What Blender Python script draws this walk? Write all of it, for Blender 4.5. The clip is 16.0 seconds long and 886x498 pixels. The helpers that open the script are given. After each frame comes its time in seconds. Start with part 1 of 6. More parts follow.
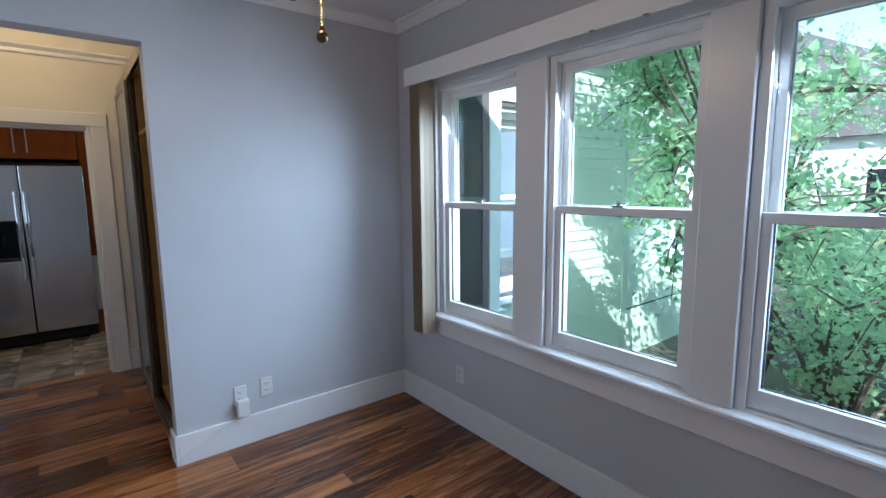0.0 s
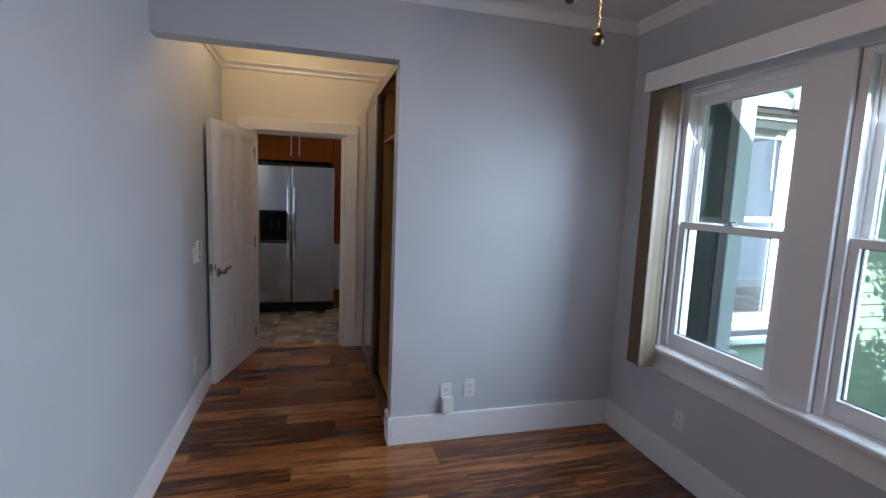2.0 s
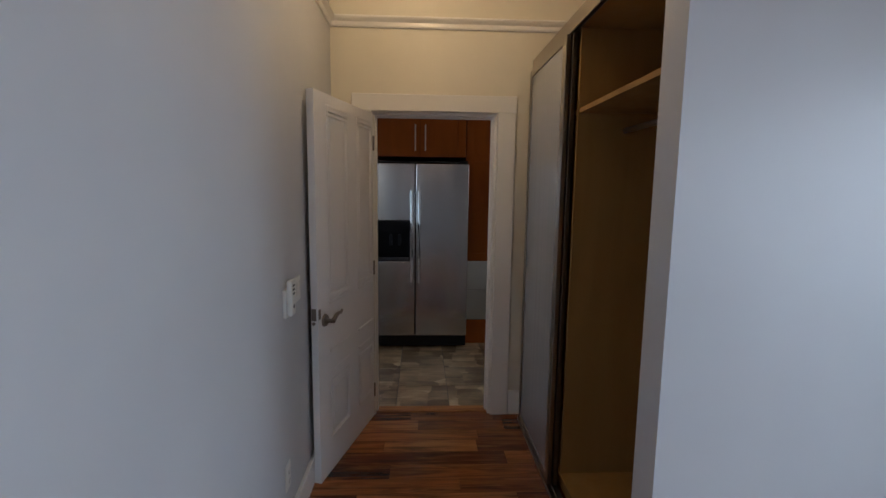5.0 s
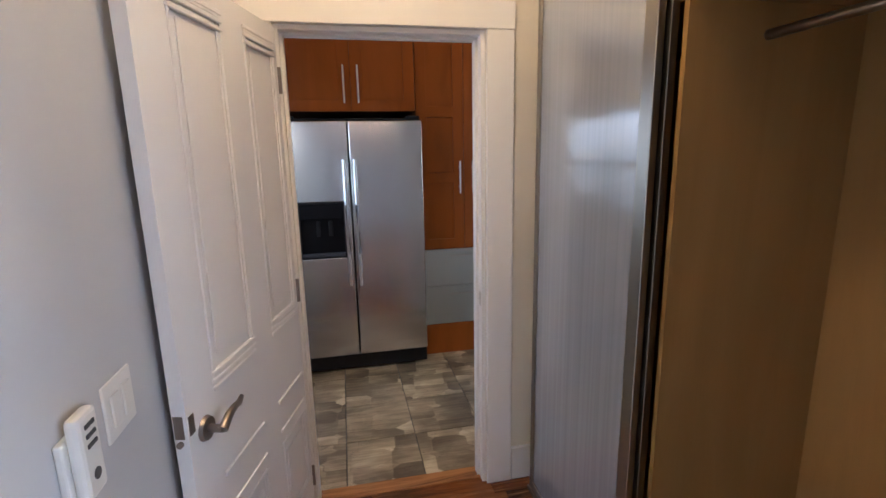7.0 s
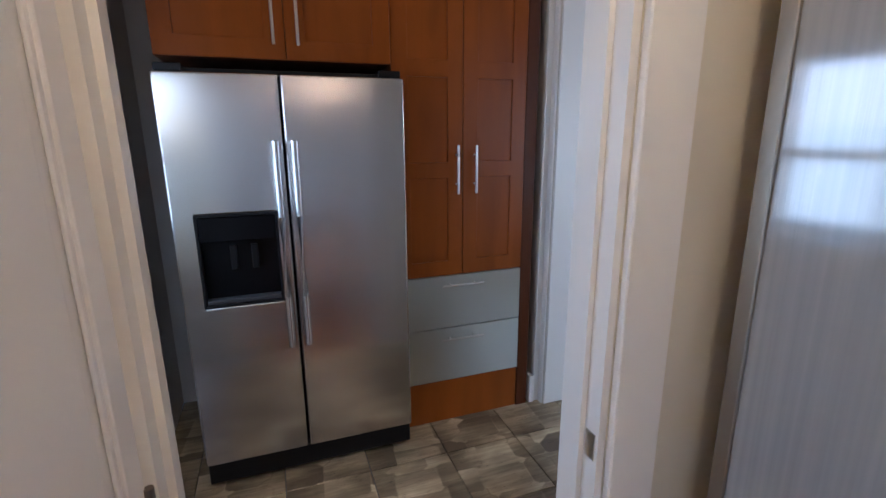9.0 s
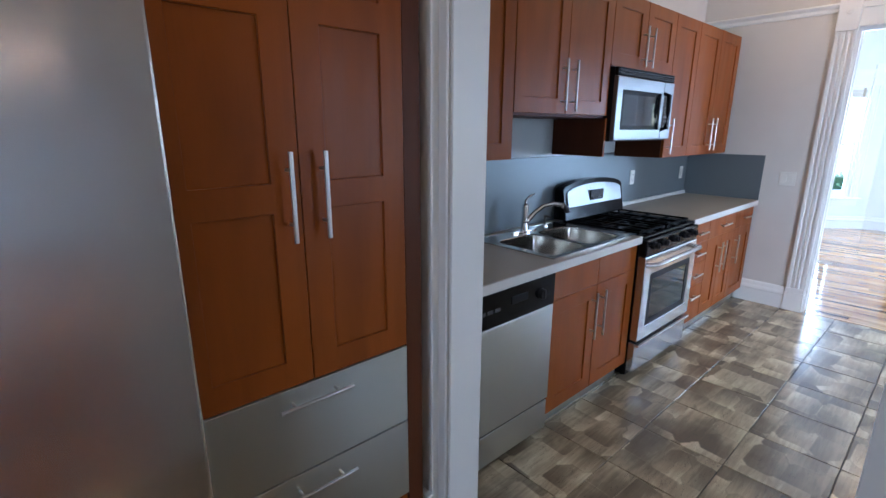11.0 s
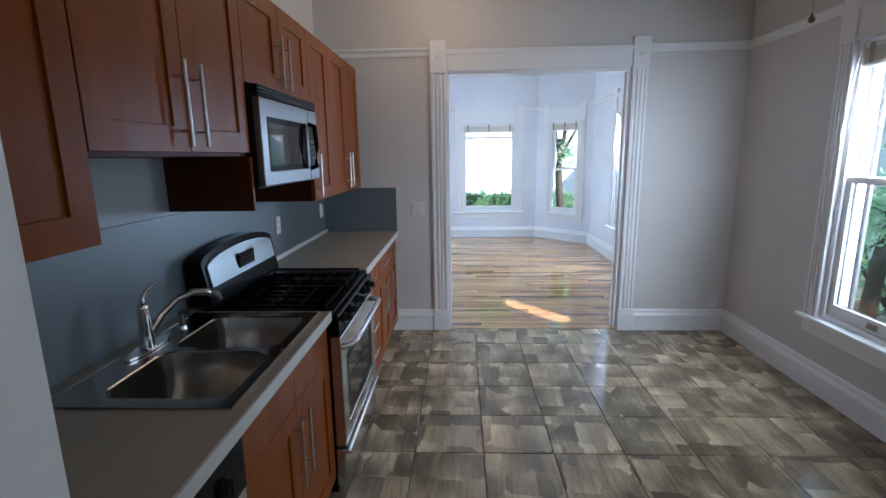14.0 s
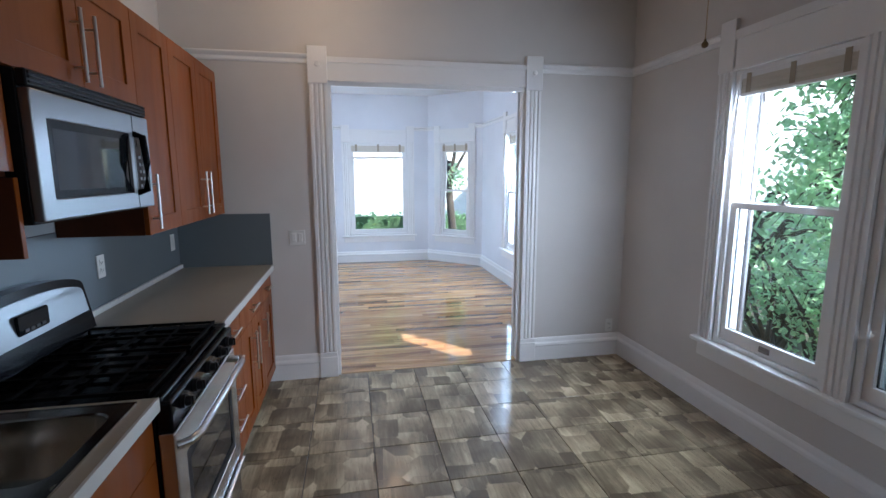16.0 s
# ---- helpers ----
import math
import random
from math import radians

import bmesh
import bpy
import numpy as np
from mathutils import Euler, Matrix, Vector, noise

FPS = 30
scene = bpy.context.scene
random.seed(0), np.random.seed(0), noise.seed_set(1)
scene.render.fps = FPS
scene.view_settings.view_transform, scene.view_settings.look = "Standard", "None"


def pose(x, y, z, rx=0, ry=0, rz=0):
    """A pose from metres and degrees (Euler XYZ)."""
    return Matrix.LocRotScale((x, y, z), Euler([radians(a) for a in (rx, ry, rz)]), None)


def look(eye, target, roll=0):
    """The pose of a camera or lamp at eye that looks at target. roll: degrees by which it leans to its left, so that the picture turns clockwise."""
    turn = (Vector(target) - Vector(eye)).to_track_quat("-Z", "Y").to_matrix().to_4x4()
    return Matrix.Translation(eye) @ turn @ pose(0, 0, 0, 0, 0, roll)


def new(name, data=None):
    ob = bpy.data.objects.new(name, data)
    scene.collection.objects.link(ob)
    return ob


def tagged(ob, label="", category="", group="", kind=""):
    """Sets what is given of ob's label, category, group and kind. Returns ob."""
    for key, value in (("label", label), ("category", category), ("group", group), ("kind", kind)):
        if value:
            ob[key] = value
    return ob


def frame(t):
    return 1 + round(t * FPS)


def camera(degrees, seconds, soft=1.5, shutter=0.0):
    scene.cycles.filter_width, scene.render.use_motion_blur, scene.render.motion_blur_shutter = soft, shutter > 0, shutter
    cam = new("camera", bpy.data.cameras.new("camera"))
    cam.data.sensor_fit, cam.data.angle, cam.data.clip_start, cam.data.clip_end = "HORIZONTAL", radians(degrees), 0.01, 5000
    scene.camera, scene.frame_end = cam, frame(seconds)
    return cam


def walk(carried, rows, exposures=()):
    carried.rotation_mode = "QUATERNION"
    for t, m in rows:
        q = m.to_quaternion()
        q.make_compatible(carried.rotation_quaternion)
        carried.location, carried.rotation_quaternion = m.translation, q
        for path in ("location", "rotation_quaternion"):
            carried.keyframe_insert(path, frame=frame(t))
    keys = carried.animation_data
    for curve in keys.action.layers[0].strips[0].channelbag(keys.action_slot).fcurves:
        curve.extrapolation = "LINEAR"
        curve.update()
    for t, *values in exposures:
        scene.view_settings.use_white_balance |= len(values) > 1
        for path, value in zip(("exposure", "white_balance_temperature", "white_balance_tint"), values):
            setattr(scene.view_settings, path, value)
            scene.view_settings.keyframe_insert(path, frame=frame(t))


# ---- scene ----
cam = camera(86.6, 16.0)
PATH = [
    (0, (0.752, -2.784, 1.505), (1.982, -1.23, 1.238), -0.6),
    (0.5, (0.716, -2.776, 1.492), (1.751, -1.08, 1.266), 0.4),
    (1, (0.696, -2.764, 1.504), (1.556, -0.97, 1.294), 1.3),
    (1.5, (0.671, -2.737, 1.518), (1.365, -0.873, 1.305), 2.1),
    (2, (0.652, -2.626, 1.517), (1.184, -0.713, 1.273), 2.3),
    (2.5, (0.611, -2.474, 1.533), (0.99, -0.527, 1.283), 2.6),
    (3, (0.61, -2.269, 1.517), (0.88, -0.306, 1.245), 2.4),
    (3.5, (0.625, -2.0, 1.533), (0.798, -0.027, 1.253), 2.1),
    (4, (0.592, -1.736, 1.525), (0.653, 0.245, 1.264), 2.3),
    (4.5, (0.518, -1.455, 1.516), (0.563, 0.53, 1.273), 1.4),
    (7, (0.352, -0.039, 1.527), (0.752, 1.878, 1.122), -1.2),
    (7.5, (0.378, 0.285, 1.513), (0.779, 2.2, 1.102), -1.3),
    (8, (0.35, 0.592, 1.499), (0.768, 2.509, 1.109), -0.9),
    (8.2, (0.328, 0.711, 1.507), (0.783, 2.616, 1.104), -0.6),
    (10.3, (0.521, 1.876, 1.517), (1.575, 3.485, 0.968), -0.1),
    (10.5, (0.57, 1.976, 1.521), (1.697, 3.54, 0.989), -0.1),
    (11, (0.677, 2.154, 1.517), (1.974, 3.592, 1.019), 0.2),
    (11.5, (0.715, 2.312, 1.537), (2.216, 3.545, 1.062), 0.1),
    (12, (0.744, 2.454, 1.544), (2.433, 3.426, 1.094), -0.2),
    (12.5, (0.887, 2.563, 1.543), (2.698, 3.287, 1.098), -0.7),
    (13, (1.092, 2.638, 1.549), (2.985, 3.121, 1.121), -1.0),
    (13.5, (1.257, 2.706, 1.539), (3.193, 2.969, 1.11), -0.7),
    (14, (1.385, 2.781, 1.569), (3.345, 2.861, 1.178), -0.8),
    (14.5, (1.488, 2.813, 1.581), (3.456, 2.764, 1.229), -0.6),
    (15, (1.636, 2.805, 1.586), (3.608, 2.708, 1.267), -0.5),
    (15.5, (1.762, 2.765, 1.577), (3.73, 2.592, 1.267), -0.1),
    (16, (1.83, 2.756, 1.579), (3.77, 2.38, 1.267), -0.1),
]
walk(cam, [(t, look(eye, target, roll)) for t, eye, target, roll in PATH],
     [(0, 1.65, 5450, 10), (2.0, 1.35, 5800, 15), (4.5, 1.0, 6050, 14), (7, 2.7, 5750, 16), (8.2, 2.5, 5450, 16), (10.4, 2.7, 5400, 15), (11.2, 2.42, 5400, 14), (12.1, 2.1, 5450, 16), (12.7, 2.05, 5500, 11), (14, 1.65, 5650, 12), (16, 1.6, 5750, 14)])

# ---- light ----
SUN_DIR = Vector((0.593, 0.527, -0.568)).normalized()
world = bpy.data.worlds.new("world")
scene.world = world
world.use_nodes = True
wn = world.node_tree.nodes
sky = wn.new("ShaderNodeTexSky")
sky.sky_type = "NISHITA"
sky.sun_disc = False
sky.sun_elevation = math.asin(-SUN_DIR.z)
sky.sun_rotation = math.atan2(-SUN_DIR.x, -SUN_DIR.y)
wn["Background"].inputs["Strength"].default_value = 0.15
world.node_tree.links.new(sky.outputs["Color"], wn["Background"].inputs["Color"])
sun_data = bpy.data.lights.new("sun", "SUN")
sun_data.energy, sun_data.angle, sun_data.color = 5.0, radians(0.53), (1.0, 0.94, 0.85)
sun = new("sun", sun_data)
sun.matrix_world = look((-9, -8, 12), Vector((-9, -8, 12)) + SUN_DIR)


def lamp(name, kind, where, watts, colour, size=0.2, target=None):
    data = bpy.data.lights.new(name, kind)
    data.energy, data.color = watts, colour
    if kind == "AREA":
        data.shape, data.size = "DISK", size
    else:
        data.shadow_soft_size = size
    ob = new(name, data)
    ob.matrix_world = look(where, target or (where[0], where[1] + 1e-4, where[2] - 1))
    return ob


lamp("hall_lamp", "POINT", (0.45, 0.95, 2.80), 4.7, (1.0, 0.70, 0.36), 0.08)
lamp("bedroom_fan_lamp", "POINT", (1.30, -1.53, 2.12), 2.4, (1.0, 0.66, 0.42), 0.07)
lamp("kitchen_lamp", "POINT", (4.75, 2.95, 2.80), 2.0, (1.0, 0.70, 0.42), 0.08)
lamp("living_lamp", "POINT", (7.85, 2.25, 2.80), 2.2, (1.0, 0.66, 0.36), 0.11)
# warm fill added under the nook ceiling, where no fixture is known
lamp("nook_fill", "POINT", (0.75, 2.55, 2.80), 1.0, (1.0, 0.74, 0.46), 0.08)


def window_sky(name, where, target, w, h, watts, colour=(0.80, 0.90, 1.0)):
    data = bpy.data.lights.new(name, "AREA")
    data.energy, data.color, data.shape, data.size, data.size_y = watts, colour, "RECTANGLE", w, h
    ob = new(name, data)
    ob.matrix_world = look(where, target)
    return ob


for wy in (-0.82, -1.69, -2.54):
    window_sky("window_daylight", (2.80, wy, 1.38), (0.4, wy + 0.8, 0.0), 0.6, 1.25, 5.8, (0.74, 0.87, 1.0)).data.spread = radians(140)
for wx, wy, watts, aim in ((4.03, 0.22, 12.5, (6.2, 2.6, 0.0)), (3.15, 0.405, 2.6, (1.75, 2.6, 0.6))):
    window_sky("window_daylight", (wx, wy, 1.38), aim, 0.7, 1.5, watts).data.spread = radians(142)
window_sky("window_daylight", (-0.42, 2.61, 1.42), (1.6, 2.61, 0.0), 0.9, 0.85, 1.7)
window_sky("window_daylight", (7.95, 0.34, 1.4), (7.95, 3, 0.6), 0.9, 1.5, 39, (0.63, 0.81, 1.0))
window_sky("window_daylight", (10.20, 3.72, 1.4), (7.5, 1.0, 0.8), 0.6, 1.5, 21, (0.62, 0.81, 1.0))


# ---- materials ----
def material(name, base=(0.8, 0.8, 0.8), rough=0.5, metal=0.0, **more):
    m = bpy.data.materials.new(name)
    m.use_nodes = True
    b = m.node_tree.nodes["Principled BSDF"]
    b.inputs["Base Color"].default_value = (*base, 1)
    b.inputs["Roughness"].default_value = rough
    b.inputs["Metallic"].default_value = metal
    for key, value in more.items():
        b.inputs[key.replace("_", " ")].default_value = value
    return m


class Net:
    """Short hand for the nodes of one material."""

    def __init__(self, m):
        self.m, self.t = m, m.node_tree
        self.bsdf = self.t.nodes["Principled BSDF"]

    def node(self, kind, **props):
        n = self.t.nodes.new("ShaderNode" + kind)
        for key, value in props.items():
            if key == "operation":
                n.operation = value
            elif key == "blend_type":
                n.blend_type = value
            elif key == "data_type":
                n.data_type = value
            elif key == "bands_direction":
                n.bands_direction = value
            elif key == "feature":
                n.feature = value
        return n

    def link(self, a, b):
        self.t.links.new(a, b)

    def coords(self, scale=(1, 1, 1), turn=0.0, shift=None):
        tc, mp = self.node("TexCoord"), self.node("Mapping")
        mp.inputs["Scale"].default_value = scale
        mp.inputs["Rotation"].default_value = (0, 0, turn)
        self.link(tc.outputs["Object"], mp.inputs["Vector"])
        if shift is not None:
            self.link(shift, mp.inputs["Location"])
        return mp.outputs["Vector"]

    def random_shift(self, span=37.0):
        info, mul, vec = self.node("ObjectInfo"), self.node("Math", operation="MULTIPLY"), self.node("CombineXYZ")
        mul.inputs[1].default_value = span
        self.link(info.outputs["Random"], mul.inputs[0])
        for i in range(3):
            self.link(mul.outputs[0], vec.inputs[i])
        return vec.outputs[0]

    def noise(self, vec, scale, detail=4.0, rough=0.55, distort=0.0):
        n = self.node("TexNoise")
        for key, value in (("Scale", scale), ("Detail", detail), ("Roughness", rough), ("Distortion", distort)):
            n.inputs[key].default_value = value
        self.link(vec, n.inputs["Vector"])
        return n.outputs["Fac"]

    def ramp(self, fac, stops):
        n = self.node("ValToRGB")
        e = n.color_ramp.elements
        while len(e) < len(stops):
            e.new(0.5)
        for i, (at, colour) in enumerate(stops):
            e[i].position = at
            e[i].color = (*colour, 1) if len(colour) == 3 else colour
        self.link(fac, n.inputs["Fac"])
        return n.outputs["Color"]

    def grey(self, fac, low, high, lo=0.3, hi=0.7):
        n = self.node("MapRange")
        for key, value in (("From Min", lo), ("From Max", hi), ("To Min", low), ("To Max", high)):
            n.inputs[key].default_value = value
        self.link(fac, n.inputs["Value"])
        return n.outputs["Result"]

    def mix(self, fac, a, b, blend="MIX"):
        n = self.node("Mix", data_type="RGBA", blend_type=blend)
        if isinstance(fac, (int, float)):
            n.inputs[0].default_value = fac
        else:
            self.link(fac, n.inputs[0])
        for i, v in ((6, a), (7, b)):
            if isinstance(v, tuple):
                n.inputs[i].default_value = (*v, 1)
            else:
                self.link(v, n.inputs[i])
        return n.outputs[2]

    def colour(self, out):
        self.link(out, self.bsdf.inputs["Base Color"])

    def rough(self, out):
        self.link(out, self.bsdf.inputs["Roughness"])

    def bump(self, fac, strength, dist=0.002):
        n = self.node("Bump")
        n.inputs["Strength"].default_value, n.inputs["Distance"].default_value = strength, dist
        self.link(fac, n.inputs["Height"])
        self.link(n.outputs[0], self.bsdf.inputs["Normal"])


def painted(name, base, rough=0.5, vary=0.05, grain=180.0, relief=0.12):
    """Rolled or brushed paint: faint blotches, faint texture."""
    m = material(name, base, rough)
    n = Net(m)
    v = n.coords()
    big = n.noise(v, 1.3, 3)
    lo = tuple(c * (1 - vary) for c in base)
    hi = tuple(min(1, c * (1 + vary)) for c in base)
    n.colour(n.ramp(big, [(0.3, lo), (0.7, hi)]))
    n.rough(n.grey(n.noise(v, 3, 2), rough - 0.02, rough + 0.02))
    n.bump(n.noise(v, grain, 3), relief, 0.001)
    return m


def planks_wood(name, tones, rough, along, gloss_vary=0.08, island=False, streak=1.0):
    m = material(name, tones[1], rough)
    n = Net(m)
    if island:
        geo = n.node("NewGeometry")
        rnd = geo.outputs["Random Per Island"]
        mul, vec = n.node("Math", operation="MULTIPLY"), n.node("CombineXYZ")
        mul.inputs[1].default_value = 31.0
        n.link(rnd, mul.inputs[0])
        for i in range(3):
            n.link(mul.outputs[0], vec.inputs[i])
        shift = vec.outputs[0]
    else:
        rnd = n.node("ObjectInfo").outputs["Random"]
        shift = n.random_shift()
    sc = (1.2, 14, 14) if along == "x" else (14, 1.2, 14)
    fine = (3, 120, 60) if along == "x" else (120, 3, 60)
    v = n.coords(sc, shift=shift)
    base = n.ramp(rnd, [(0.0, tones[0]), (0.3, tones[1]), (0.65, tones[2]), (1.0, tones[3])])
    fig = n.noise(v, 1.1 * streak, 5, 0.6, 1.2)
    dark = n.mix(n.grey(fig, 0.75, 0.0, 0.36, 0.60), base, tones[0])
    light = n.mix(n.grey(n.noise(v, 2.3, 4, 0.6, 0.8), 0.0, 0.5, 0.5, 0.72), dark, tones[3])
    g = n.noise(n.coords(fine, shift=shift), 1.0, 3)
    n.colour(n.mix(n.grey(g, 0.0, 0.35, 0.52, 0.75), light, tones[0]))
    n.rough(n.grey(n.noise(n.coords((1, 1, 1)), 5, 4), rough - gloss_vary * 0.5, rough + gloss_vary * 0.5))
    n.bump(g, 0.05, 0.001)
    return m


def cabinet_wood(name, base, dark, rough=0.34):
    m = material(name, base, rough, Specular_IOR_Level=0.16)
    n = Net(m)
    shift = n.random_shift(11)
    v = n.coords((5, 5, 0.8), shift=shift)
    a = n.noise(v, 1.3, 4, 0.5, 0.7)
    col = n.ramp(a, [(0.28, tuple((c + d) / 2 for c, d in zip(base, dark))), (0.5, base), (0.76, tuple(c * 1.14 for c in base))])
    g = n.noise(n.coords((160, 160, 4), shift=shift), 1.0, 3)
    n.colour(n.mix(n.grey(g, 0.0, 0.13, 0.5, 0.75), col, dark))
    n.rough(n.grey(n.noise(v, 3, 3), rough - 0.06, rough + 0.08))
    n.bump(g, 0.03, 0.0006)
    return m


def brushed(name, base, rough, aniso=0.0):
    m = material(name, base, rough, 1.0, Anisotropic=aniso)
    n = Net(m)
    n.bump(n.noise(n.coords((60, 60, 1.5) if aniso else (30, 30, 30)), 1.0, 3), 0.05, 0.0004)
    return m


M = {}
M["wall_bed"] = painted("bedroom_paint", (0.54, 0.545, 0.565), 0.42)
M["wall_hall"] = painted("hall_paint", (0.74, 0.70, 0.60), 0.5)
M["wall_kit"] = painted("kitchen_paint", (0.63, 0.597, 0.565), 0.5)
M["wall_living"] = painted("living_paint", (0.74, 0.75, 0.78), 0.5)
M["ceiling"] = painted("ceiling_paint", (0.70, 0.68, 0.66), 0.6)
M["trim"] = painted("white_trim_paint", (0.80, 0.79, 0.775), 0.30, 0.012, 90, 0.05)
M["door_paint"] = painted("door_paint", (0.80, 0.80, 0.815), 0.32, 0.012, 90, 0.05)
M["floor_bed"] = planks_wood("walnut_laminate", [(0.038, 0.012, 0.005), (0.175, 0.054, 0.016), (0.34, 0.118, 0.032), (0.50, 0.22, 0.075)], 0.19, "x", streak=1.3)
M["floor_living"] = planks_wood("oak_strip", [(0.13, 0.052, 0.018), (0.38, 0.188, 0.068), (0.54, 0.295, 0.122), (0.68, 0.43, 0.21)], 0.075, "y", 0.03)
for key_, value_ in (("Coat Weight", 0.2), ("Coat Roughness", 0.05)):
    M["floor_living"].node_tree.nodes["Principled BSDF"].inputs[key_].default_value = value_
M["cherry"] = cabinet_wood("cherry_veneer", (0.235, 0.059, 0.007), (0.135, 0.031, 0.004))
# darker cherry tone for cabinet bodies, end panels and filler than for the fronts
M["cherry_dark"] = cabinet_wood("cherry_dark", (0.085, 0.024, 0.008), (0.05, 0.013, 0.005), 0.45)
M["steel"] = brushed("brushed_steel", (0.56, 0.55, 0.54), 0.22, 0.75)
M["steel_v"] = brushed("brushed_steel_panel", (0.60, 0.62, 0.60), 0.30, 0.6)
M["steel_sink"] = brushed("sink_steel", (0.46, 0.435, 0.40), 0.16)
M["steel_app"] = brushed("appliance_steel", (0.22, 0.225, 0.23), 0.30, 0.6)
M["handle_steel"] = brushed("polished_handle_steel", (0.76, 0.77, 0.79), 0.16)
M["chrome"] = material("chrome", (0.78, 0.78, 0.78), 0.08, 1.0)
M["nickel"] = brushed("satin_nickel", (0.62, 0.60, 0.57), 0.30)
M["pewter"] = brushed("dark_pewter", (0.26, 0.23, 0.21), 0.32)
M["black"] = material("black_enamel", (0.005, 0.005, 0.006), 0.14, Specular_IOR_Level=0.12)
M["black_matt"] = material("black_plastic", (0.012, 0.012, 0.013), 0.40, Specular_IOR_Level=0.15)
M["black_glass"] = material("black_glass", (0.010, 0.012, 0.014), 0.04)
M["iron"] = material("cast_iron", (0.004, 0.004, 0.004), 0.6, Specular_IOR_Level=0.05)
M["antique"] = material("antique_brass", (0.16, 0.115, 0.06), 0.3, 1.0)
M["white_plastic"] = painted("white_plastic", (0.74, 0.73, 0.70), 0.35, 0.02, 40, 0.02)
M["grey_plastic"] = material("grey_plastic", (0.05, 0.05, 0.055), 0.4)
M["counter"] = painted("laminate_worktop", (0.39, 0.338, 0.262), 0.33, 0.06, 300, 0.04)
M["counter_edge"] = painted("worktop_edge", (0.60, 0.59, 0.56), 0.32, 0.03, 200, 0.03)
M["splash"] = painted("grey_metallic_splash", (0.17, 0.195, 0.21), 0.36, 0.02, 260, 0.04)
M["splash"].node_tree.nodes["Principled BSDF"].inputs["Metallic"].default_value = 0.35
# the splash grey made paler, with the upper strip's reflection in the colour
M["splash_sheen"] = painted("splash_painted_sheen", (0.40, 0.43, 0.45), 0.35, 0.02, 260, 0.04)
M["birch"] = cabinet_wood("oak_melamine", (0.31, 0.175, 0.058), (0.24, 0.13, 0.04), 0.5)
M["alu"] = brushed("aluminium_frame", (0.34, 0.31, 0.27), 0.34)
M["bronze"] = brushed("dark_bronze_frame", (0.15, 0.125, 0.10), 0.40)
M["grout"] = painted("grout", (0.10, 0.095, 0.085), 0.8, 0.1, 120, 0.3)
M["blind"] = painted("vinyl_blind", (0.34, 0.28, 0.20), 0.45, 0.06, 60, 0.05)
M["shade_cloth"] = painted("blind_cloth", (0.62, 0.57, 0.48), 0.8, 0.06, 300, 0.3)
M["ochre"] = painted("screen_frame_paint", (0.13, 0.115, 0.115), 0.5)
M["siding"] = painted("green_siding_paint", (0.42, 0.54, 0.41), 0.55, 0.08, 40, 0.1)
scr = bpy.data.materials.new("insect_screen")
scr.use_nodes = True
st = scr.node_tree
smx, str_ = st.nodes.new("ShaderNodeMixShader"), st.nodes.new("ShaderNodeBsdfTransparent")
st.nodes["Principled BSDF"].inputs["Base Color"].default_value = (0.03, 0.035, 0.04, 1)
st.nodes["Principled BSDF"].inputs["Roughness"].default_value = 0.5
smx.inputs[0].default_value = 0.90
st.links.new(str_.outputs[0], smx.inputs[1])
st.links.new(st.nodes["Principled BSDF"].outputs[0], smx.inputs[2])
st.links.new(smx.outputs[0], st.nodes["Material Output"].inputs["Surface"])
M["screen"] = scr
M["ext_white"] = painted("exterior_white_paint", (0.74, 0.80, 0.82), 0.5, 0.05, 40, 0.1)
M["brass"] = material("brass", (0.62, 0.45, 0.18), 0.25, 1.0)
M["fan_blade"] = cabinet_wood("fan_blade_wood", (0.075, 0.028, 0.014), (0.04, 0.015, 0.008), 0.35)

# glass that lets daylight through
g = bpy.data.materials.new("window_glass")
g.use_nodes = True
gt = g.node_tree
gt.nodes.remove(gt.nodes["Principled BSDF"])
tr, gl, mx, lw, pw, ml = (gt.nodes.new("ShaderNode" + k) for k in ("BsdfTransparent", "BsdfGlossy", "MixShader", "LayerWeight", "Math", "Math"))
tr.inputs["Color"].default_value = (0.93, 0.97, 0.97, 1)
gl.inputs["Roughness"].default_value = 0.02
pw.operation, ml.operation = "POWER", "MULTIPLY_ADD"
pw.inputs[1].default_value = 4.0
ml.inputs[1].default_value, ml.inputs[2].default_value = 0.55, 0.035
gt.links.new(lw.outputs["Facing"], pw.inputs[0])
gt.links.new(pw.outputs[0], ml.inputs[0])
gt.links.new(ml.outputs[0], mx.inputs[0])
gt.links.new(tr.outputs[0], mx.inputs[1])
gt.links.new(gl.outputs[0], mx.inputs[2])
gt.links.new(mx.outputs[0], gt.nodes["Material Output"].inputs["Surface"])
M["glass"] = g

# frosted ribbed sliding panel
f = material("frosted_panel", (0.26, 0.27, 0.30), 0.13, 0.25, Anisotropic=0.95, IOR=2.2)
f.node_tree.nodes["Principled BSDF"].inputs["Specular IOR Level"].default_value = 0.5
n = Net(f)
rib = n.noise(n.coords((4, 170, 0.4)), 1.0, 2)
n.bump(rib, 0.22, 0.0012)
n.colour(n.ramp(n.noise(n.coords((1, 60, 0.5)), 1.0, 2), [(0.3, (0.32, 0.34, 0.38)), (0.7, (0.38, 0.40, 0.44))]))
M["frosted"] = f

# slate-look floor tile: brushed blocks with one crisp and one fading edge, fine cracks
t_ = material("slate_tile", (0.2, 0.18, 0.15), 0.2)
n = Net(t_)
sh = n.random_shift(53)


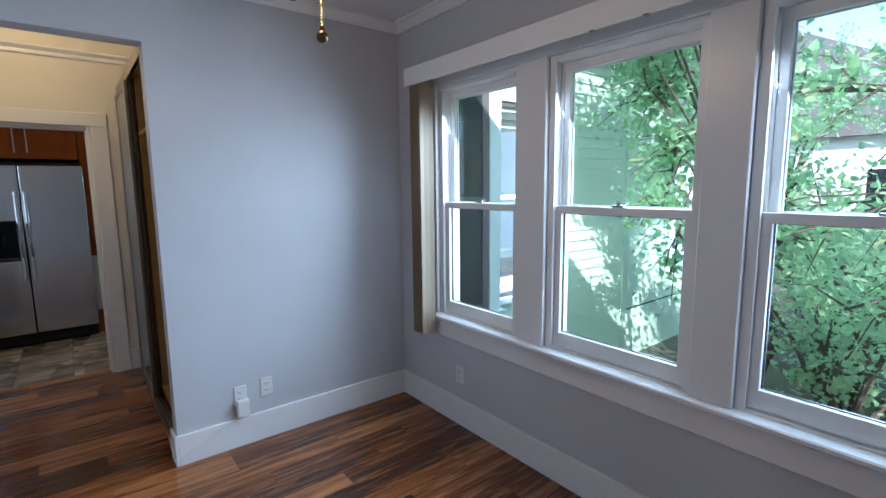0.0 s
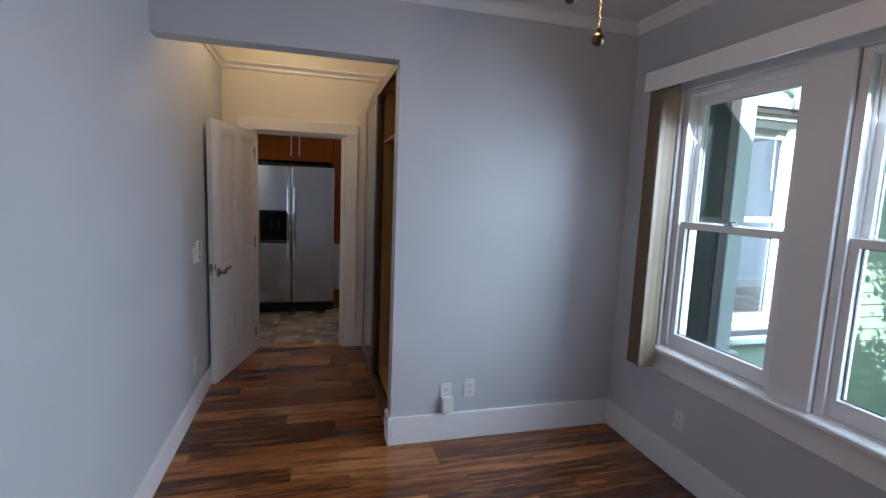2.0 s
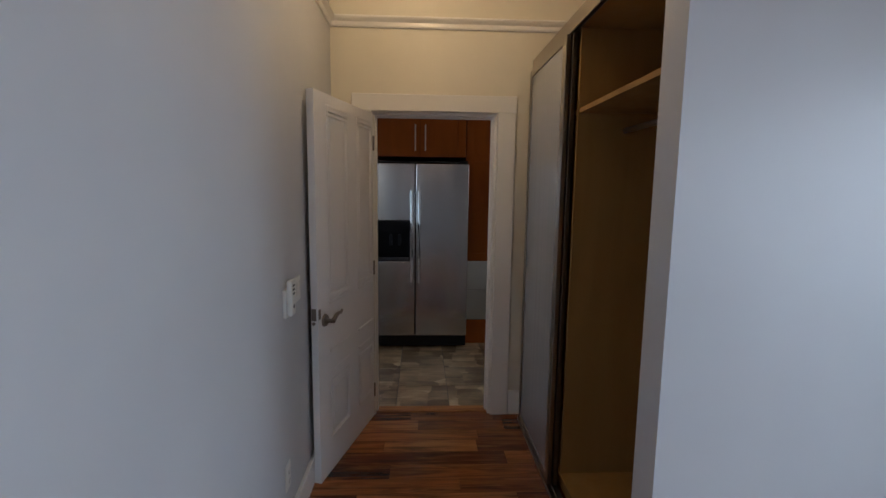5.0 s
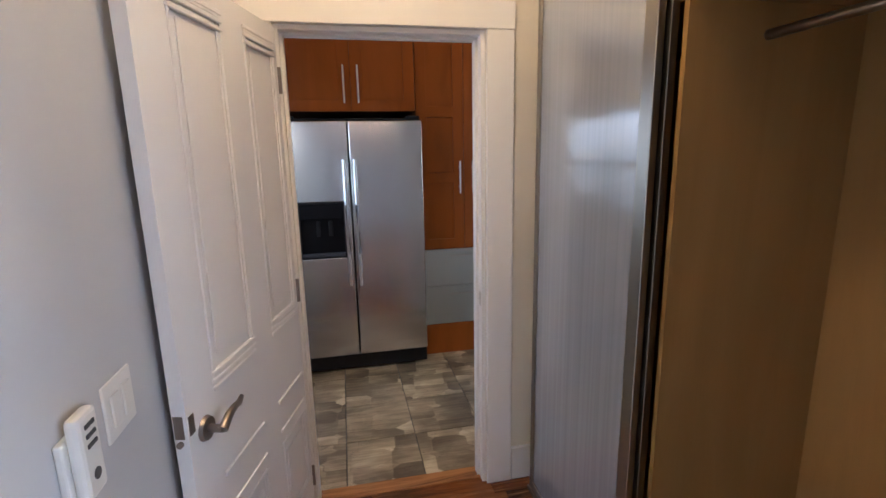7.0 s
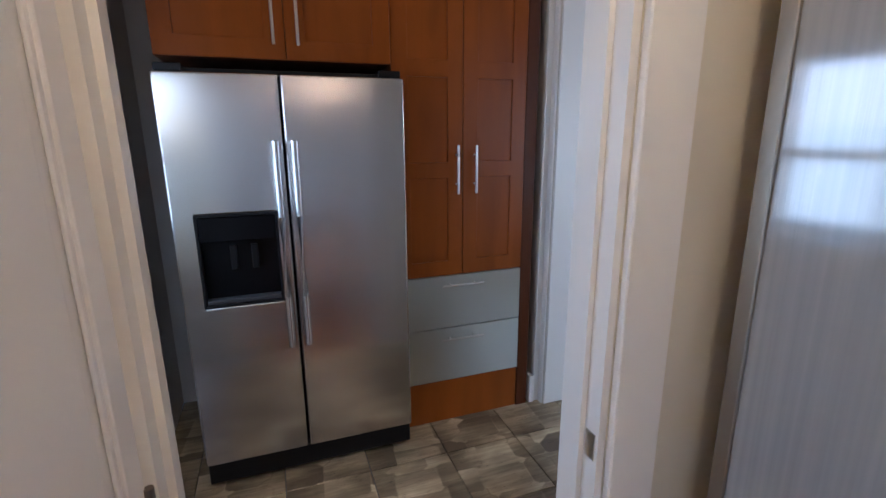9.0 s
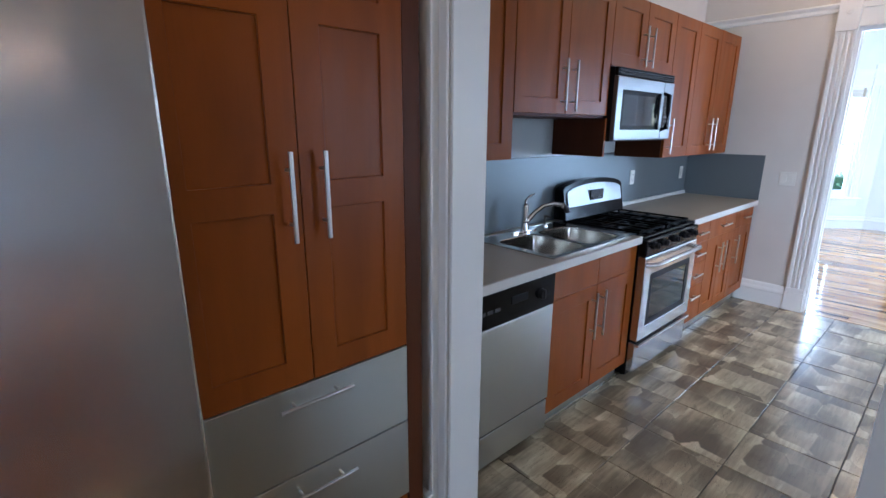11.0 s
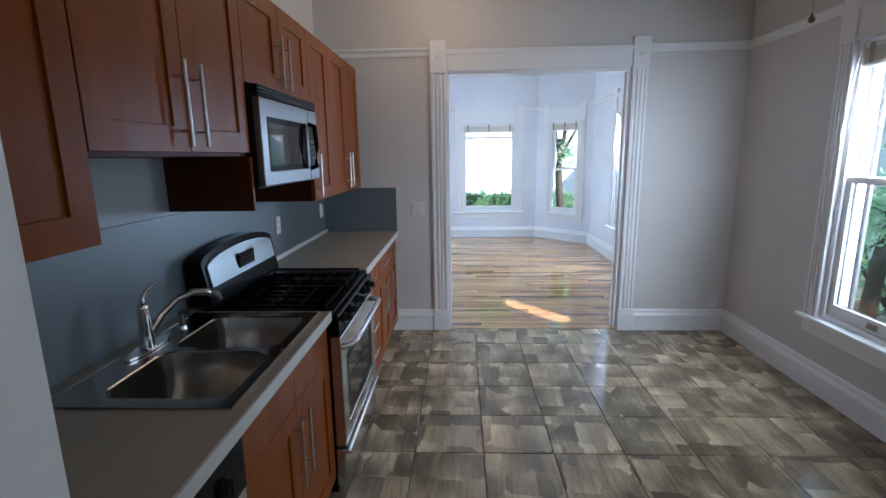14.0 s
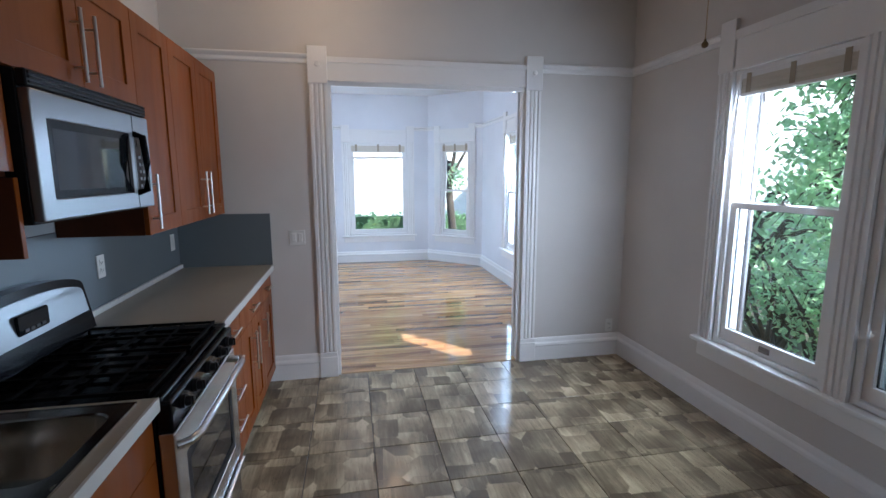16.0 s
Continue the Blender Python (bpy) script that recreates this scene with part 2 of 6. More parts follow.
def calc(kind, a, b=0.0):
    m_ = n.node("Math", operation=kind)
    for k, q in enumerate((a, b)):
        if isinstance(q, (int, float)):
            m_.inputs[k].default_value = q
        else:
            n.link(q, m_.inputs[k])
    return m_.outputs[0]


# brushed patches: each one a cell with its own tone and its own slow fade
bent = n.node("VectorMath", operation="ADD")
wob = n.node("TexNoise")
wob.inputs["Scale"].default_value, wob.inputs["Detail"].default_value = 5.0, 2.0
n.link(n.coords((1, 1, 1), shift=sh), wob.inputs["Vector"])
wobs = n.node("VectorMath", operation="SCALE")
wobs.inputs[3].default_value = 0.007
n.link(wob.outputs["Color"], wobs.inputs[0])
n.link(n.coords((1.0, 1.35, 1), 0.06, sh), bent.inputs[0])
n.link(wobs.outputs[0], bent.inputs[1])
cell = n.node("TexVoronoi", feature="SMOOTH_F1")
cell.voronoi_dimensions, cell.distance = "2D", "CHEBYCHEV"
cell.inputs["Scale"].default_value, cell.inputs["Randomness"].default_value = 5.0, 0.5
cell.inputs["Smoothness"].default_value = 0.12
n.link(bent.outputs[0], cell.inputs["Vector"])
away = n.node("VectorMath", operation="SUBTRACT")
n.link(bent.outputs[0], away.inputs[0])
n.link(cell.outputs["Position"], away.inputs[1])
flat = n.node("VectorMath", operation="MULTIPLY")
flat.inputs[1].default_value = (1, 1, 0)
n.link(away.outputs[0], flat.inputs[0])
centred = n.node("VectorMath", operation="SUBTRACT")
centred.inputs[1].default_value = (0.5, 0.5, 0.5)
n.link(cell.outputs["Color"], centred.inputs[0])
fade = n.node("VectorMath", operation="DOT_PRODUCT")
n.link(flat.outputs[0], fade.inputs[0])
n.link(centred.outputs[0], fade.inputs[1])
own = n.node("SeparateColor")
n.link(cell.outputs["Color"], own.inputs[0])
cloud = n.noise(n.coords((5, 7, 1), 0.2, sh), 1.0, 3, 0.5, 0.4)
brush = n.noise(n.coords((5, 50, 1), 0.10, sh), 1.0, 3, 0.6, 0.4)
tone = calc("ADD", calc("MULTIPLY", fade.outputs["Value"], 3.4), calc("MULTIPLY", own.outputs[2], 0.30))
tone = calc("ADD", tone, calc("ADD", calc("MULTIPLY", cloud, 0.50), calc("MULTIPLY", brush, 0.38)))
patch = n.ramp(tone, [(0.32, (0.125, 0.096, 0.062)), (0.50, (0.205, 0.158, 0.099)), (0.68, (0.36, 0.283, 0.178)), (0.90, (0.64, 0.52, 0.335))])
vein = n.noise(n.coords((3.2, 15, 1), 0.1, sh), 1.0, 4, 0.6, 0.5)
crack = calc("ABSOLUTE", calc("SUBTRACT", vein, 0.5))
n.colour(n.mix(n.grey(crack, 0.5, 0.0, 0.0, 0.005), patch, (0.035, 0.030, 0.026)))
n.rough(n.grey(cloud, 0.15, 0.27))
n.bump(n.noise(n.coords((20, 20, 1), shift=sh), 1.0, 4), 0.08, 0.0015)
M["tile"] = t_


# ---- mesh helpers ----
def box(bm, x0, x1, y0, y1, z0, z1):
    vs = [bm.verts.new((x, y, z)) for x in (x0, x1) for y in (y0, y1) for z in (z0, z1)]
    for a in ((0, 1, 3, 2), (4, 6, 7, 5), (0, 4, 5, 1), (2, 3, 7, 6), (0, 2, 6, 4), (1, 5, 7, 3)):
        bm.faces.new([vs[i] for i in a])
    return bm


def cyl(bm, a, b, r, seg=16, r2=None):
    a, b = Vector(a), Vector(b)
    d = b - a
    q = d.to_track_quat("Z", "Y").to_matrix().to_4x4()
    m = Matrix.Translation((a + b) / 2) @ q
    bmesh.ops.create_cone(bm, cap_ends=True, segments=seg, radius1=r, radius2=r if r2 is None else r2, depth=d.length, matrix=m)
    return bm


def ball(bm, c, r, seg=12):
    bmesh.ops.create_uvsphere(bm, u_segments=seg, v_segments=seg // 2 + 2, radius=r, matrix=Matrix.Translation(c))
    return bm


def tube(bm, pts, r, seg=10, radii=None):
    pts = [Vector(p) for p in pts]
    rings = []
    for i, p in enumerate(pts):
        d = (pts[min(i + 1, len(pts) - 1)] - pts[max(i - 1, 0)]).normalized()
        q = d.to_track_quat("Z", "Y")
        rr = radii[i] if radii else r
        rings.append([bm.verts.new(p + q @ Vector((rr * math.cos(a), rr * math.sin(a), 0))) for a in (2 * math.pi * k / seg for k in range(seg))])
    for u, w in zip(rings, rings[1:]):
        for k in range(seg):
            bm.faces.new((u[k], u[(k + 1) % seg], w[(k + 1) % seg], w[k]))
    bm.faces.new(rings[0][::-1])
    bm.faces.new(rings[-1])
    return bm


def part(name, bm, mat, parent=None, label="", bevel=0.0, smooth=False, seg=2):
    if bevel:
        bmesh.ops.bevel(bm, geom=list(bm.edges), offset=bevel, segments=seg, affect="EDGES", profile=0.5, clamp_overlap=True)
    bmesh.ops.recalc_face_normals(bm, faces=bm.faces)
    me = bpy.data.meshes.new(name)
    bm.to_mesh(me)
    bm.free()
    if smooth:
        for p in me.polygons:
            p.use_smooth = True
        me.set_sharp_from_angle(angle=radians(40))
    me.materials.append(mat)
    ob = new(name, me)
    if parent is not None:
        ob.parent = parent
    if label:
        ob["label"] = label
    return ob


def bx(*a):
    return box(bmesh.new(), *a)


def thing(name, m, label, category, group="", kind=""):
    ob = new(name)
    ob.matrix_basis = m if isinstance(m, Matrix) else Matrix.Translation(m)
    ob.empty_display_size = 0.1
    return tagged(ob, label, category, group, kind)


def basis(o, u, v):
    """Local x along u, local y along v, local z up."""
    u, v = Vector(u).normalized(), Vector(v).normalized()
    return Matrix(((u.x, v.x, 0, o[0]), (u.y, v.y, 0, o[1]), (0, 0, 1, o[2] if len(o) > 2 else 0), (0, 0, 0, 1)))


def wall(name, o, u, v, length, thick, z0, z1, mat, label, openings=()):
    """A wall in one piece whose room face runs from o along u; v points out of the room. Openings: (u0, u1, z0, z1)."""
    us = sorted({0.0, length, *(q for a in openings for q in a[:2])})
    zs = sorted({z0, z1, *(q for a in openings for q in a[2:])})

    def solid(i, k):
        if not (0 <= i < len(us) - 1 and 0 <= k < len(zs) - 1):
            return False
        cu, cz = (us[i] + us[i + 1]) / 2, (zs[k] + zs[k + 1]) / 2
        return not any(a < cu < b and lo < cz < hi for a, b, lo, hi in openings)

    bm = bmesh.new()
    got = {}

    def face(*pts):
        for p in pts:
            if p not in got:
                got[p] = bm.verts.new(p)
        bm.faces.new([got[p] for p in pts])

    for i in range(len(us) - 1):
        for k in range(len(zs) - 1):
            if not solid(i, k):
                continue
            a, b, c, d, t = us[i], us[i + 1], zs[k], zs[k + 1], thick
            face((a, 0, c), (b, 0, c), (b, 0, d), (a, 0, d))
            face((a, t, c), (a, t, d), (b, t, d), (b, t, c))
            if not solid(i - 1, k):
                face((a, 0, c), (a, 0, d), (a, t, d), (a, t, c))
            if not solid(i + 1, k):
                face((b, 0, c), (b, t, c), (b, t, d), (b, 0, d))
            if not solid(i, k - 1):
                face((a, 0, c), (a, t, c), (b, t, c), (b, 0, c))
            if not solid(i, k + 1):
                face((a, 0, d), (b, 0, d), (b, t, d), (a, t, d))
    bmesh.ops.transform(bm, matrix=basis(o, u, v), verts=bm.verts)
    ob = part(name, bm, mat)
    return tagged(ob, label, "wall", kind="structure")


# ---- structure ----
XW, XE = -0.105, 2.585          # bedroom west and east wall faces
KX, KY0, KY1 = 5.48, 0.46, 3.99  # kitchen east, south and north wall faces
YD = 1.835                       # hall end wall
BED_H, HIGH = 2.575, 2.97
BED_S = -4.0

wall("wall_west", (XW, BED_S, 0), (0, 1, 0), (-1, 0, 0), YD - BED_S, 0.12, 0, HIGH, M["wall_bed"], "pale grey painted wall of bedroom and hall")
wall("wall_south", (XE, BED_S, 0), (-1, 0, 0), (0, -1, 0), XE - XW, 0.12, 0, BED_H, M["wall_bed"], "pale grey painted bedroom wall")
BW = [(-0.435, -1.112), (-1.292, -2.012), (-2.165, -2.885)]   # bedroom window openings along y
wall("wall_east", (XE, 0, 0), (0, -1, 0), (1, 0, 0), -BED_S, 0.15, 0, BED_H + 0.1, M["wall_bed"],
     "pale grey bedroom wall with three sash windows", [(-a, -b, 0.665, 2.10) for a, b in BW])
wall("wall_north", (XW, 0, 0), (1, 0, 0), (0, 1, 0), XE - XW, 0.12, 0, HIGH, M["wall_bed"],
     "pale grey wall with the opening to the hall", [(0.0, 1.10 - XW, 0, 2.215)])
wall("wall_hall_end", (XW, YD, 0), (1, 0, 0), (0, 1, 0), 1.70 - XW, 0.13, 0, HIGH, M["wall_hall"],
     "cream painted hall wall with the kitchen doorway", [(0.14 - XW, 0.928 - XW, 0, 1.985)])
wall("wall_partition", (1.70, 0.12, 0), (0, 1, 0), (1, 0, 0), KY1 - 0.12, 0.165, 0, HIGH, M["wall_kit"],
     "pale grey partition with an opening to the kitchen", [(2.17 - 0.12, 3.261 - 0.12, 0, 2.5)])
wall("wall_nook_west", (-0.25, 1.965, 0), (0, 1, 0), (-1, 0, 0), KY1 - 1.965, 0.12, 0, HIGH, M["wall_kit"], "pale grey wall beside the refrigerator", [(0.17, 1.12, 0.95, 1.90)])
wall("wall_kitchen_north", (-0.25, KY1, 0), (1, 0, 0), (0, 1, 0), KX + 0.25, 0.14, 0, HIGH, M["wall_kit"], "pale grey kitchen wall behind the cabinets")
KW = [(4.40, 3.652), (3.525, 2.777)]   # kitchen window openings along x
wall("wall_kitchen_south", (KX, KY0, 0), (-1, 0, 0), (0, -1, 0), KX - 1.865, 0.16, 0, HIGH, M["wall_kit"],
     "pale grey kitchen wall with two tall sash windows", [(KX - a, KX - b, 0.50, 2.19) for a, b in KW])
wall("wall_kitchen_east", (KX, KY1, 0), (0, -1, 0), (1, 0, 0), KY1 - KY0 + 0.16, 0.14, 0, HIGH, M["wall_kit"],
     "pale grey wall with the wide opening to the living room", [(KY1 - 2.905, KY1 - 1.385, 0, 2.25)])
tagged(part("wall_fill", bx(1.865, 2.64, 0.12, 0.30, -0.6, HIGH), M["siding"]), "green exterior wall corner", "wall", kind="structure")

# living room with its bay
LX0, LY0, LY1, LX1 = 5.62, 0.55, 4.05, 10.46
wall("wall_living_south", (9.67, LY0, 0), (-1, 0, 0), (0, -1, 0), 9.67 - LX0, 0.14, 0, HIGH, M["wall_living"], "pale blue-white living room wall", [(1.28, 2.18, 0.50, 2.16)])
wall("wall_living_north", (LX0, LY1, 0), (1, 0, 0), (0, 1, 0), 9.67 - LX0, 0.14, 0, HIGH, M["wall_living"], "pale blue-white living room wall")
wall("wall_living_east", (LX1, 3.13, 0), (0, -1, 0), (1, 0, 0), 3.13 - 1.36, 0.14, 0, HIGH, M["wall_living"], "pale bay wall with a large window", [(0.36, 1.38, 0.49, 2.14)])
s2 = math.hypot(LX1 - 9.67, 1.36 - LY0)
BAY_S = ((LX1, 1.36, 0), (9.67 - LX1, LY0 - 1.36, 0), (1.36 - LY0, -(LX1 - 9.67), 0))
wall("wall_bay_south", *BAY_S, s2, 0.14, 0, HIGH, M["wall_living"], "pale angled bay wall with a sash window", [(0.27, 0.87, 0.49, 2.14)])
s3 = math.hypot(LX1 - 9.67, LY1 - 3.13)
BAY_N = ((9.67, LY1, 0), (LX1 - 9.67, 3.13 - LY1, 0), (LY1 - 3.13, LX1 - 9.67, 0))
wall("wall_bay_north", *BAY_N, s3, 0.14, 0, HIGH, M["wall_living"], "pale angled bay wall with a sash window", [(0.30, 0.92, 0.49, 2.14)])


def slab(name, x0, x1, y0, y1, z0, z1, mat, label, category):
    return tagged(part(name, bx(x0, x1, y0, y1, z0, z1), mat), label, category, kind="structure")


slab("ceiling_bedroom", XW - 0.1, XE + 0.15, BED_S - 0.1, 0.0, BED_H, BED_H + 0.1, M["ceiling"], "smooth off-white bedroom ceiling", "ceiling")
slab("ceiling_house", XW - 0.2, LX1 + 0.2, 0.0, LY1 + 0.15, HIGH, HIGH + 0.12, M["ceiling"], "smooth white high ceiling", "ceiling")
floor_bed = slab("floor_bedroom", XW - 0.1, XE + 0.15, BED_S - 0.1, 1.90, -0.12, -0.012, M["black_matt"], "dark walnut laminate plank floor", "floor")
floor_kit = slab("floor_kitchen", -0.3, 5.53, 1.90, KY1, -0.12, -0.010, M["grout"], "grey-brown slate-look tile floor with dark grout", "floor")
floor_kit2 = slab("floor_kitchen_south", 1.75, 5.53, 0.30, 1.90, -0.12, -0.010, M["grout"], "grey-brown slate-look tile floor with dark grout", "floor")
floor_liv = slab("floor_living", 5.53, LX1 + 0.1, 0.4, LY1 + 0.1, -0.12, -0.012, M["black_matt"], "glossy honey oak strip floor", "floor")


# ---- windows and trim ----
def ring(bm, u0, u1, v0, v1, z0, z1, left, right=None, top=None, bottom=None):
    """A rectangular frame in one piece."""
    right = left if right is None else right
    top = left if top is None else top
    bottom = left if bottom is None else bottom
    outer = ((u0, z0), (u1, z0), (u1, z1), (u0, z1))
    inner = ((u0 + left, z0 + bottom), (u1 - right, z0 + bottom), (u1 - right, z1 - top), (u0 + left, z1 - top))
    a, b, c, d = ([bm.verts.new((u, v, z)) for u, z in loop] for loop, v in ((outer, v0), (inner, v0), (outer, v1), (inner, v1)))
    for i in range(4):
        j = (i + 1) % 4
        for p, q in ((a, b), (b, d), (d, c), (c, a)):
            bm.faces.new((p[i], p[j], q[j], q[i]))
    return bm


def panelled(bm, xs, zs, y0, y1, sunk, depth):
    """A board with front face y0 and back face y1 in one piece; the cells (i, k) in sunk lie back by depth."""
    got = {}

    def vert(x, y, z):
        key = (round(x, 5), round(y, 5), round(z, 5))
        if key not in got:
            got[key] = bm.verts.new(key)
        return got[key]

    def face(*pts):
        bm.faces.new([vert(*p) for p in pts])

    step = depth if y1 > y0 else -depth
    nx, nz = len(xs) - 1, len(zs) - 1

    def level(i, k):
        return y0 + step if (i, k) in sunk else y0

    for i in range(nx):
        for k in range(nz):
            a, b, c, d = xs[i], xs[i + 1], zs[k], zs[k + 1]
            y = level(i, k)
            face((a, y, c), (b, y, c), (b, y, d), (a, y, d))
            face((a, y1, c), (b, y1, c), (b, y1, d), (a, y1, d))
            if i + 1 < nx and level(i + 1, k) != y:
                q = level(i + 1, k)
                face((b, y, c), (b, q, c), (b, q, d), (b, y, d))
            if k + 1 < nz and level(i, k + 1) != y:
                q = level(i, k + 1)
                face((a, y, d), (b, y, d), (b, q, d), (a, q, d))
    for k in range(nz):
        for x in (xs[0], xs[-1]):
            face((x, y0, zs[k]), (x, y1, zs[k]), (x, y1, zs[k + 1]), (x, y0, zs[k + 1]))
    for i in range(nx):
        for z in (zs[0], zs[-1]):
            face((xs[i], y0, z), (xs[i + 1], y0, z), (xs[i + 1], y1, z), (xs[i], y1, z))
    return bm


def sash_window(name, o, u, v, width, z0, z1, meet, label, depth=0.15, stile=0.055, dark_edge=True, lift=False):
    """A double-hung window set in an opening: frame, two sashes with panes, lock."""
    w = thing(name, basis(o, u, v), label, "window", kind="structure")
    part("window_frame", ring(bmesh.new(), 0.002, width - 0.002, 0.004, depth - 0.004, z0 + 0.002, z1 - 0.002, 0.022, bottom=0.03), M["trim"], w)
    stops = bmesh.new()
    for a, b in ((0.024, 0.036), (width - 0.036, width - 0.024)):
        box(stops, a, b, 0.004, 0.020, z0 + 0.032, z1 - 0.024)
        box(stops, a, b, 0.062, 0.070, z0 + 0.032, z1 - 0.024)
    part("stop", stops, M["trim"], w)
    a, b = 0.026, width - 0.026
    up = part("upper_sash", ring(bmesh.new(), a, b, 0.072, 0.108, meet - 0.018, z1 - 0.026, stile, bottom=0.036), M["trim"], w, bevel=0.002, seg=1)
    lo = part("lower_sash", ring(bmesh.new(), a, b, 0.024, 0.060, z0 + 0.034, meet + 0.018, stile, top=0.036, bottom=0.075), M["trim"], w, bevel=0.002, seg=1)
    for sash, y, lo_z, hi_z in ((up, 0.090, meet + 0.016, z1 - 0.026 - stile), (lo, 0.042, z0 + 0.107, meet - 0.016)):
        p = part("pane", bx(a + stile - 0.002, b - stile + 0.002, y - 0.0015, y + 0.0015, lo_z, hi_z), M["glass"], sash)
        p.visible_shadow = False
        if dark_edge:
            part("glazing_bead", ring(bmesh.new(), a + stile, b - stile, y + 0.003, y + 0.012, lo_z, hi_z, 0.006), M["grey_plastic"] if sash is lo else M["trim"], sash)
    c = (a + b) / 2
    bm = bx(c - 0.028, c + 0.028, 0.028, 0.056, meet + 0.0185, meet + 0.026)
    cyl(bm, (c, 0.042, meet + 0.026), (c, 0.042, meet + 0.036), 0.010, 12)
    box(bm, c - 0.004, c + 0.034, 0.036, 0.046, meet + 0.034, meet + 0.040)
    part("sash_lock", bm, M["pewter"], w, "dark metal sash lock")
    if lift:
        bm = bx(c - 0.03, c + 0.03, 0.010, 0.0235, z0 + 0.058, z0 + 0.064)
        box(bm, c - 0.034, c + 0.034, 0.018, 0.0235, z0 + 0.052, z0 + 0.086)
        part("sash_lift", bm, M["pewter"], w, "dark recessed sash lift")
    return w


def trim_box(name, a, mat=None, label="", bevel=0.003, category="trim"):
    return tagged(part(name, bx(*a), mat or M["trim"], bevel=bevel, seg=1), label, category, kind="structure")


# bedroom: three sash windows under one blind head, flat mullion boards between
for a, b in BW:
    sash_window("window_1", (XE, a, 0), (0, -1, 0), (1, 0, 0), a - b, 0.665, 2.10, 1.385, "white wooden double-hung sash window, closed", stile=0.042)
for y0, y1 in ((-0.335, -0.435), (-1.112, -1.292), (-2.012, -2.165), (-2.885, -3.015)):
    trim_box("window_casing", (XE - 0.022, XE, y1, y0, 0.69, 2.10), label="flat white window casing board")
trim_box("window_head_casing", (XE - 0.024, XE, -3.04, -0.31, 2.10, 2.22), label="flat white window head casing")
trim_box("window_stool", (XE - 0.062, XE + 0.02, -3.06, -0.29, 0.664, 0.690), label="white window stool with rounded nose", bevel=0.006)
trim_box("window_apron", (XE - 0.020, XE, -3.02, -0.33, 0.545, 0.664), label="white window apron board")

# baseboards
BB = 0.172
trim_box("baseboard", (1.10, XE - 0.018, -0.018, 0.0, 0, BB), label="tall white baseboard", category="baseboard")
trim_box("baseboard", (1.082, 1.10, -0.018, 0.120, 0, BB), label="tall white baseboard", category="baseboard")
trim_box("baseboard", (XE - 0.018, XE, BED_S, 0.0, 0, BB), label="tall white baseboard", category="baseboard")
trim_box("baseboard", (XW, XW + 0.020, BED_S, YD, 0, 0.135), label="white baseboard", category="baseboard")
trim_box("baseboard", (1.046, 1.70, YD - 0.018, YD, 0, 0.165), label="white baseboard", category="baseboard")


def profile_run(name, pts, prof, mat, label, category="trim"):
    """Sweeps a profile (out, z) along a straight or bent run of floor-plan points; out is to the left of the run."""
    bm = bmesh.new()
    rows = []
    for i, p in enumerate(pts):
        p = Vector(p)
        d0 = (p - Vector(pts[i - 1])).normalized() if i else None
        d1 = (Vector(pts[i + 1]) - p).normalized() if i + 1 < len(pts) else None
        n0 = Vector((-d0.y, d0.x)) if d0 else None
        n1 = Vector((-d1.y, d1.x)) if d1 else None
        if n0 and n1:
            nn = (n0 + n1).normalized()
            nn /= nn.dot(n0)
        else:
            nn = n0 or n1
        rows.append([bm.verts.new((p.x + nn.x * a, p.y + nn.y * a, z)) for a, z in prof])
    k = len(prof)
    for r, s in zip(rows, rows[1:]):
        for i in range(k):
            bm.faces.new((r[i], r[(i + 1) % k], s[(i + 1) % k], s[i]))
    bm.faces.new(rows[0])
    bm.faces.new(rows[-1][::-1])
    return tagged(part(name, bm, mat), label, category, kind="structure")


CROWN = [(0.0, BED_H), (0.055, BED_H), (0.055, BED_H - 0.014), (0.040, BED_H - 0.022), (0.016, BED_H - 0.050), (0.012, BED_H - 0.062), (0.0, BED_H - 0.062)]
profile_run("crown_moulding", [(XW, BED_S), (XE, BED_S), (XE, 0.0), (XW, 0.0), (XW, BED_S + 0.05)], CROWN, M["trim"], "thin white crown moulding at the ceiling")


def rail_profile(z):
    return [(0.0, z), (0.010, z), (0.014, z + 0.010), (0.014, z + 0.030), (0.030, z + 0.044), (0.036, z + 0.054), (0.030, z + 0.064), (0.0, z + 0.066)]


profile_run("picture_rail", [(1.70, YD), (XW, YD), (XW, 0.12)], rail_profile(2.475), M["trim"], "painted picture rail high on the hall wall")
KBB = [(0.0, 0.0), (0.022, 0.0), (0.022, 0.122), (0.030, 0.130), (0.026, 0.147), (0.018, 0.160), (0.014, 0.182), (0.008, 0.195), (0.0, 0.195)]
profile_run("baseboard_kitchen_1", [(KX, KY0), (KX, 1.2515)], KBB, M["trim"], "moulded white kitchen baseboard", "baseboard")
profile_run("baseboard_kitchen_2", [(KX, 3.0385), (KX, 3.42)], KBB, M["trim"], "moulded white kitchen baseboard", "baseboard")
profile_run("baseboard_kitchen_3", [(1.865, KY0), (KX, KY0)], KBB, M["trim"], "moulded white kitchen baseboard", "baseboard")
profile_run("picture_rail_kitchen_1", [(KX, KY0), (KX, 1.2535)], rail_profile(2.367), M["trim"], "white picture rail")
profile_run("picture_rail_kitchen_2", [(KX, 3.0365), (KX, KY1)], rail_profile(2.367), M["trim"], "white picture rail")
profile_run("picture_rail_kitchen_3", [(4.5165, KY0), (KX, KY0)], rail_profile(2.367), M["trim"], "white picture rail")
LIV = [(LX0, LY0), (9.67, LY0), (LX1, 1.36), (LX1, 3.13), (9.67, LY1), (LX0, LY1)]
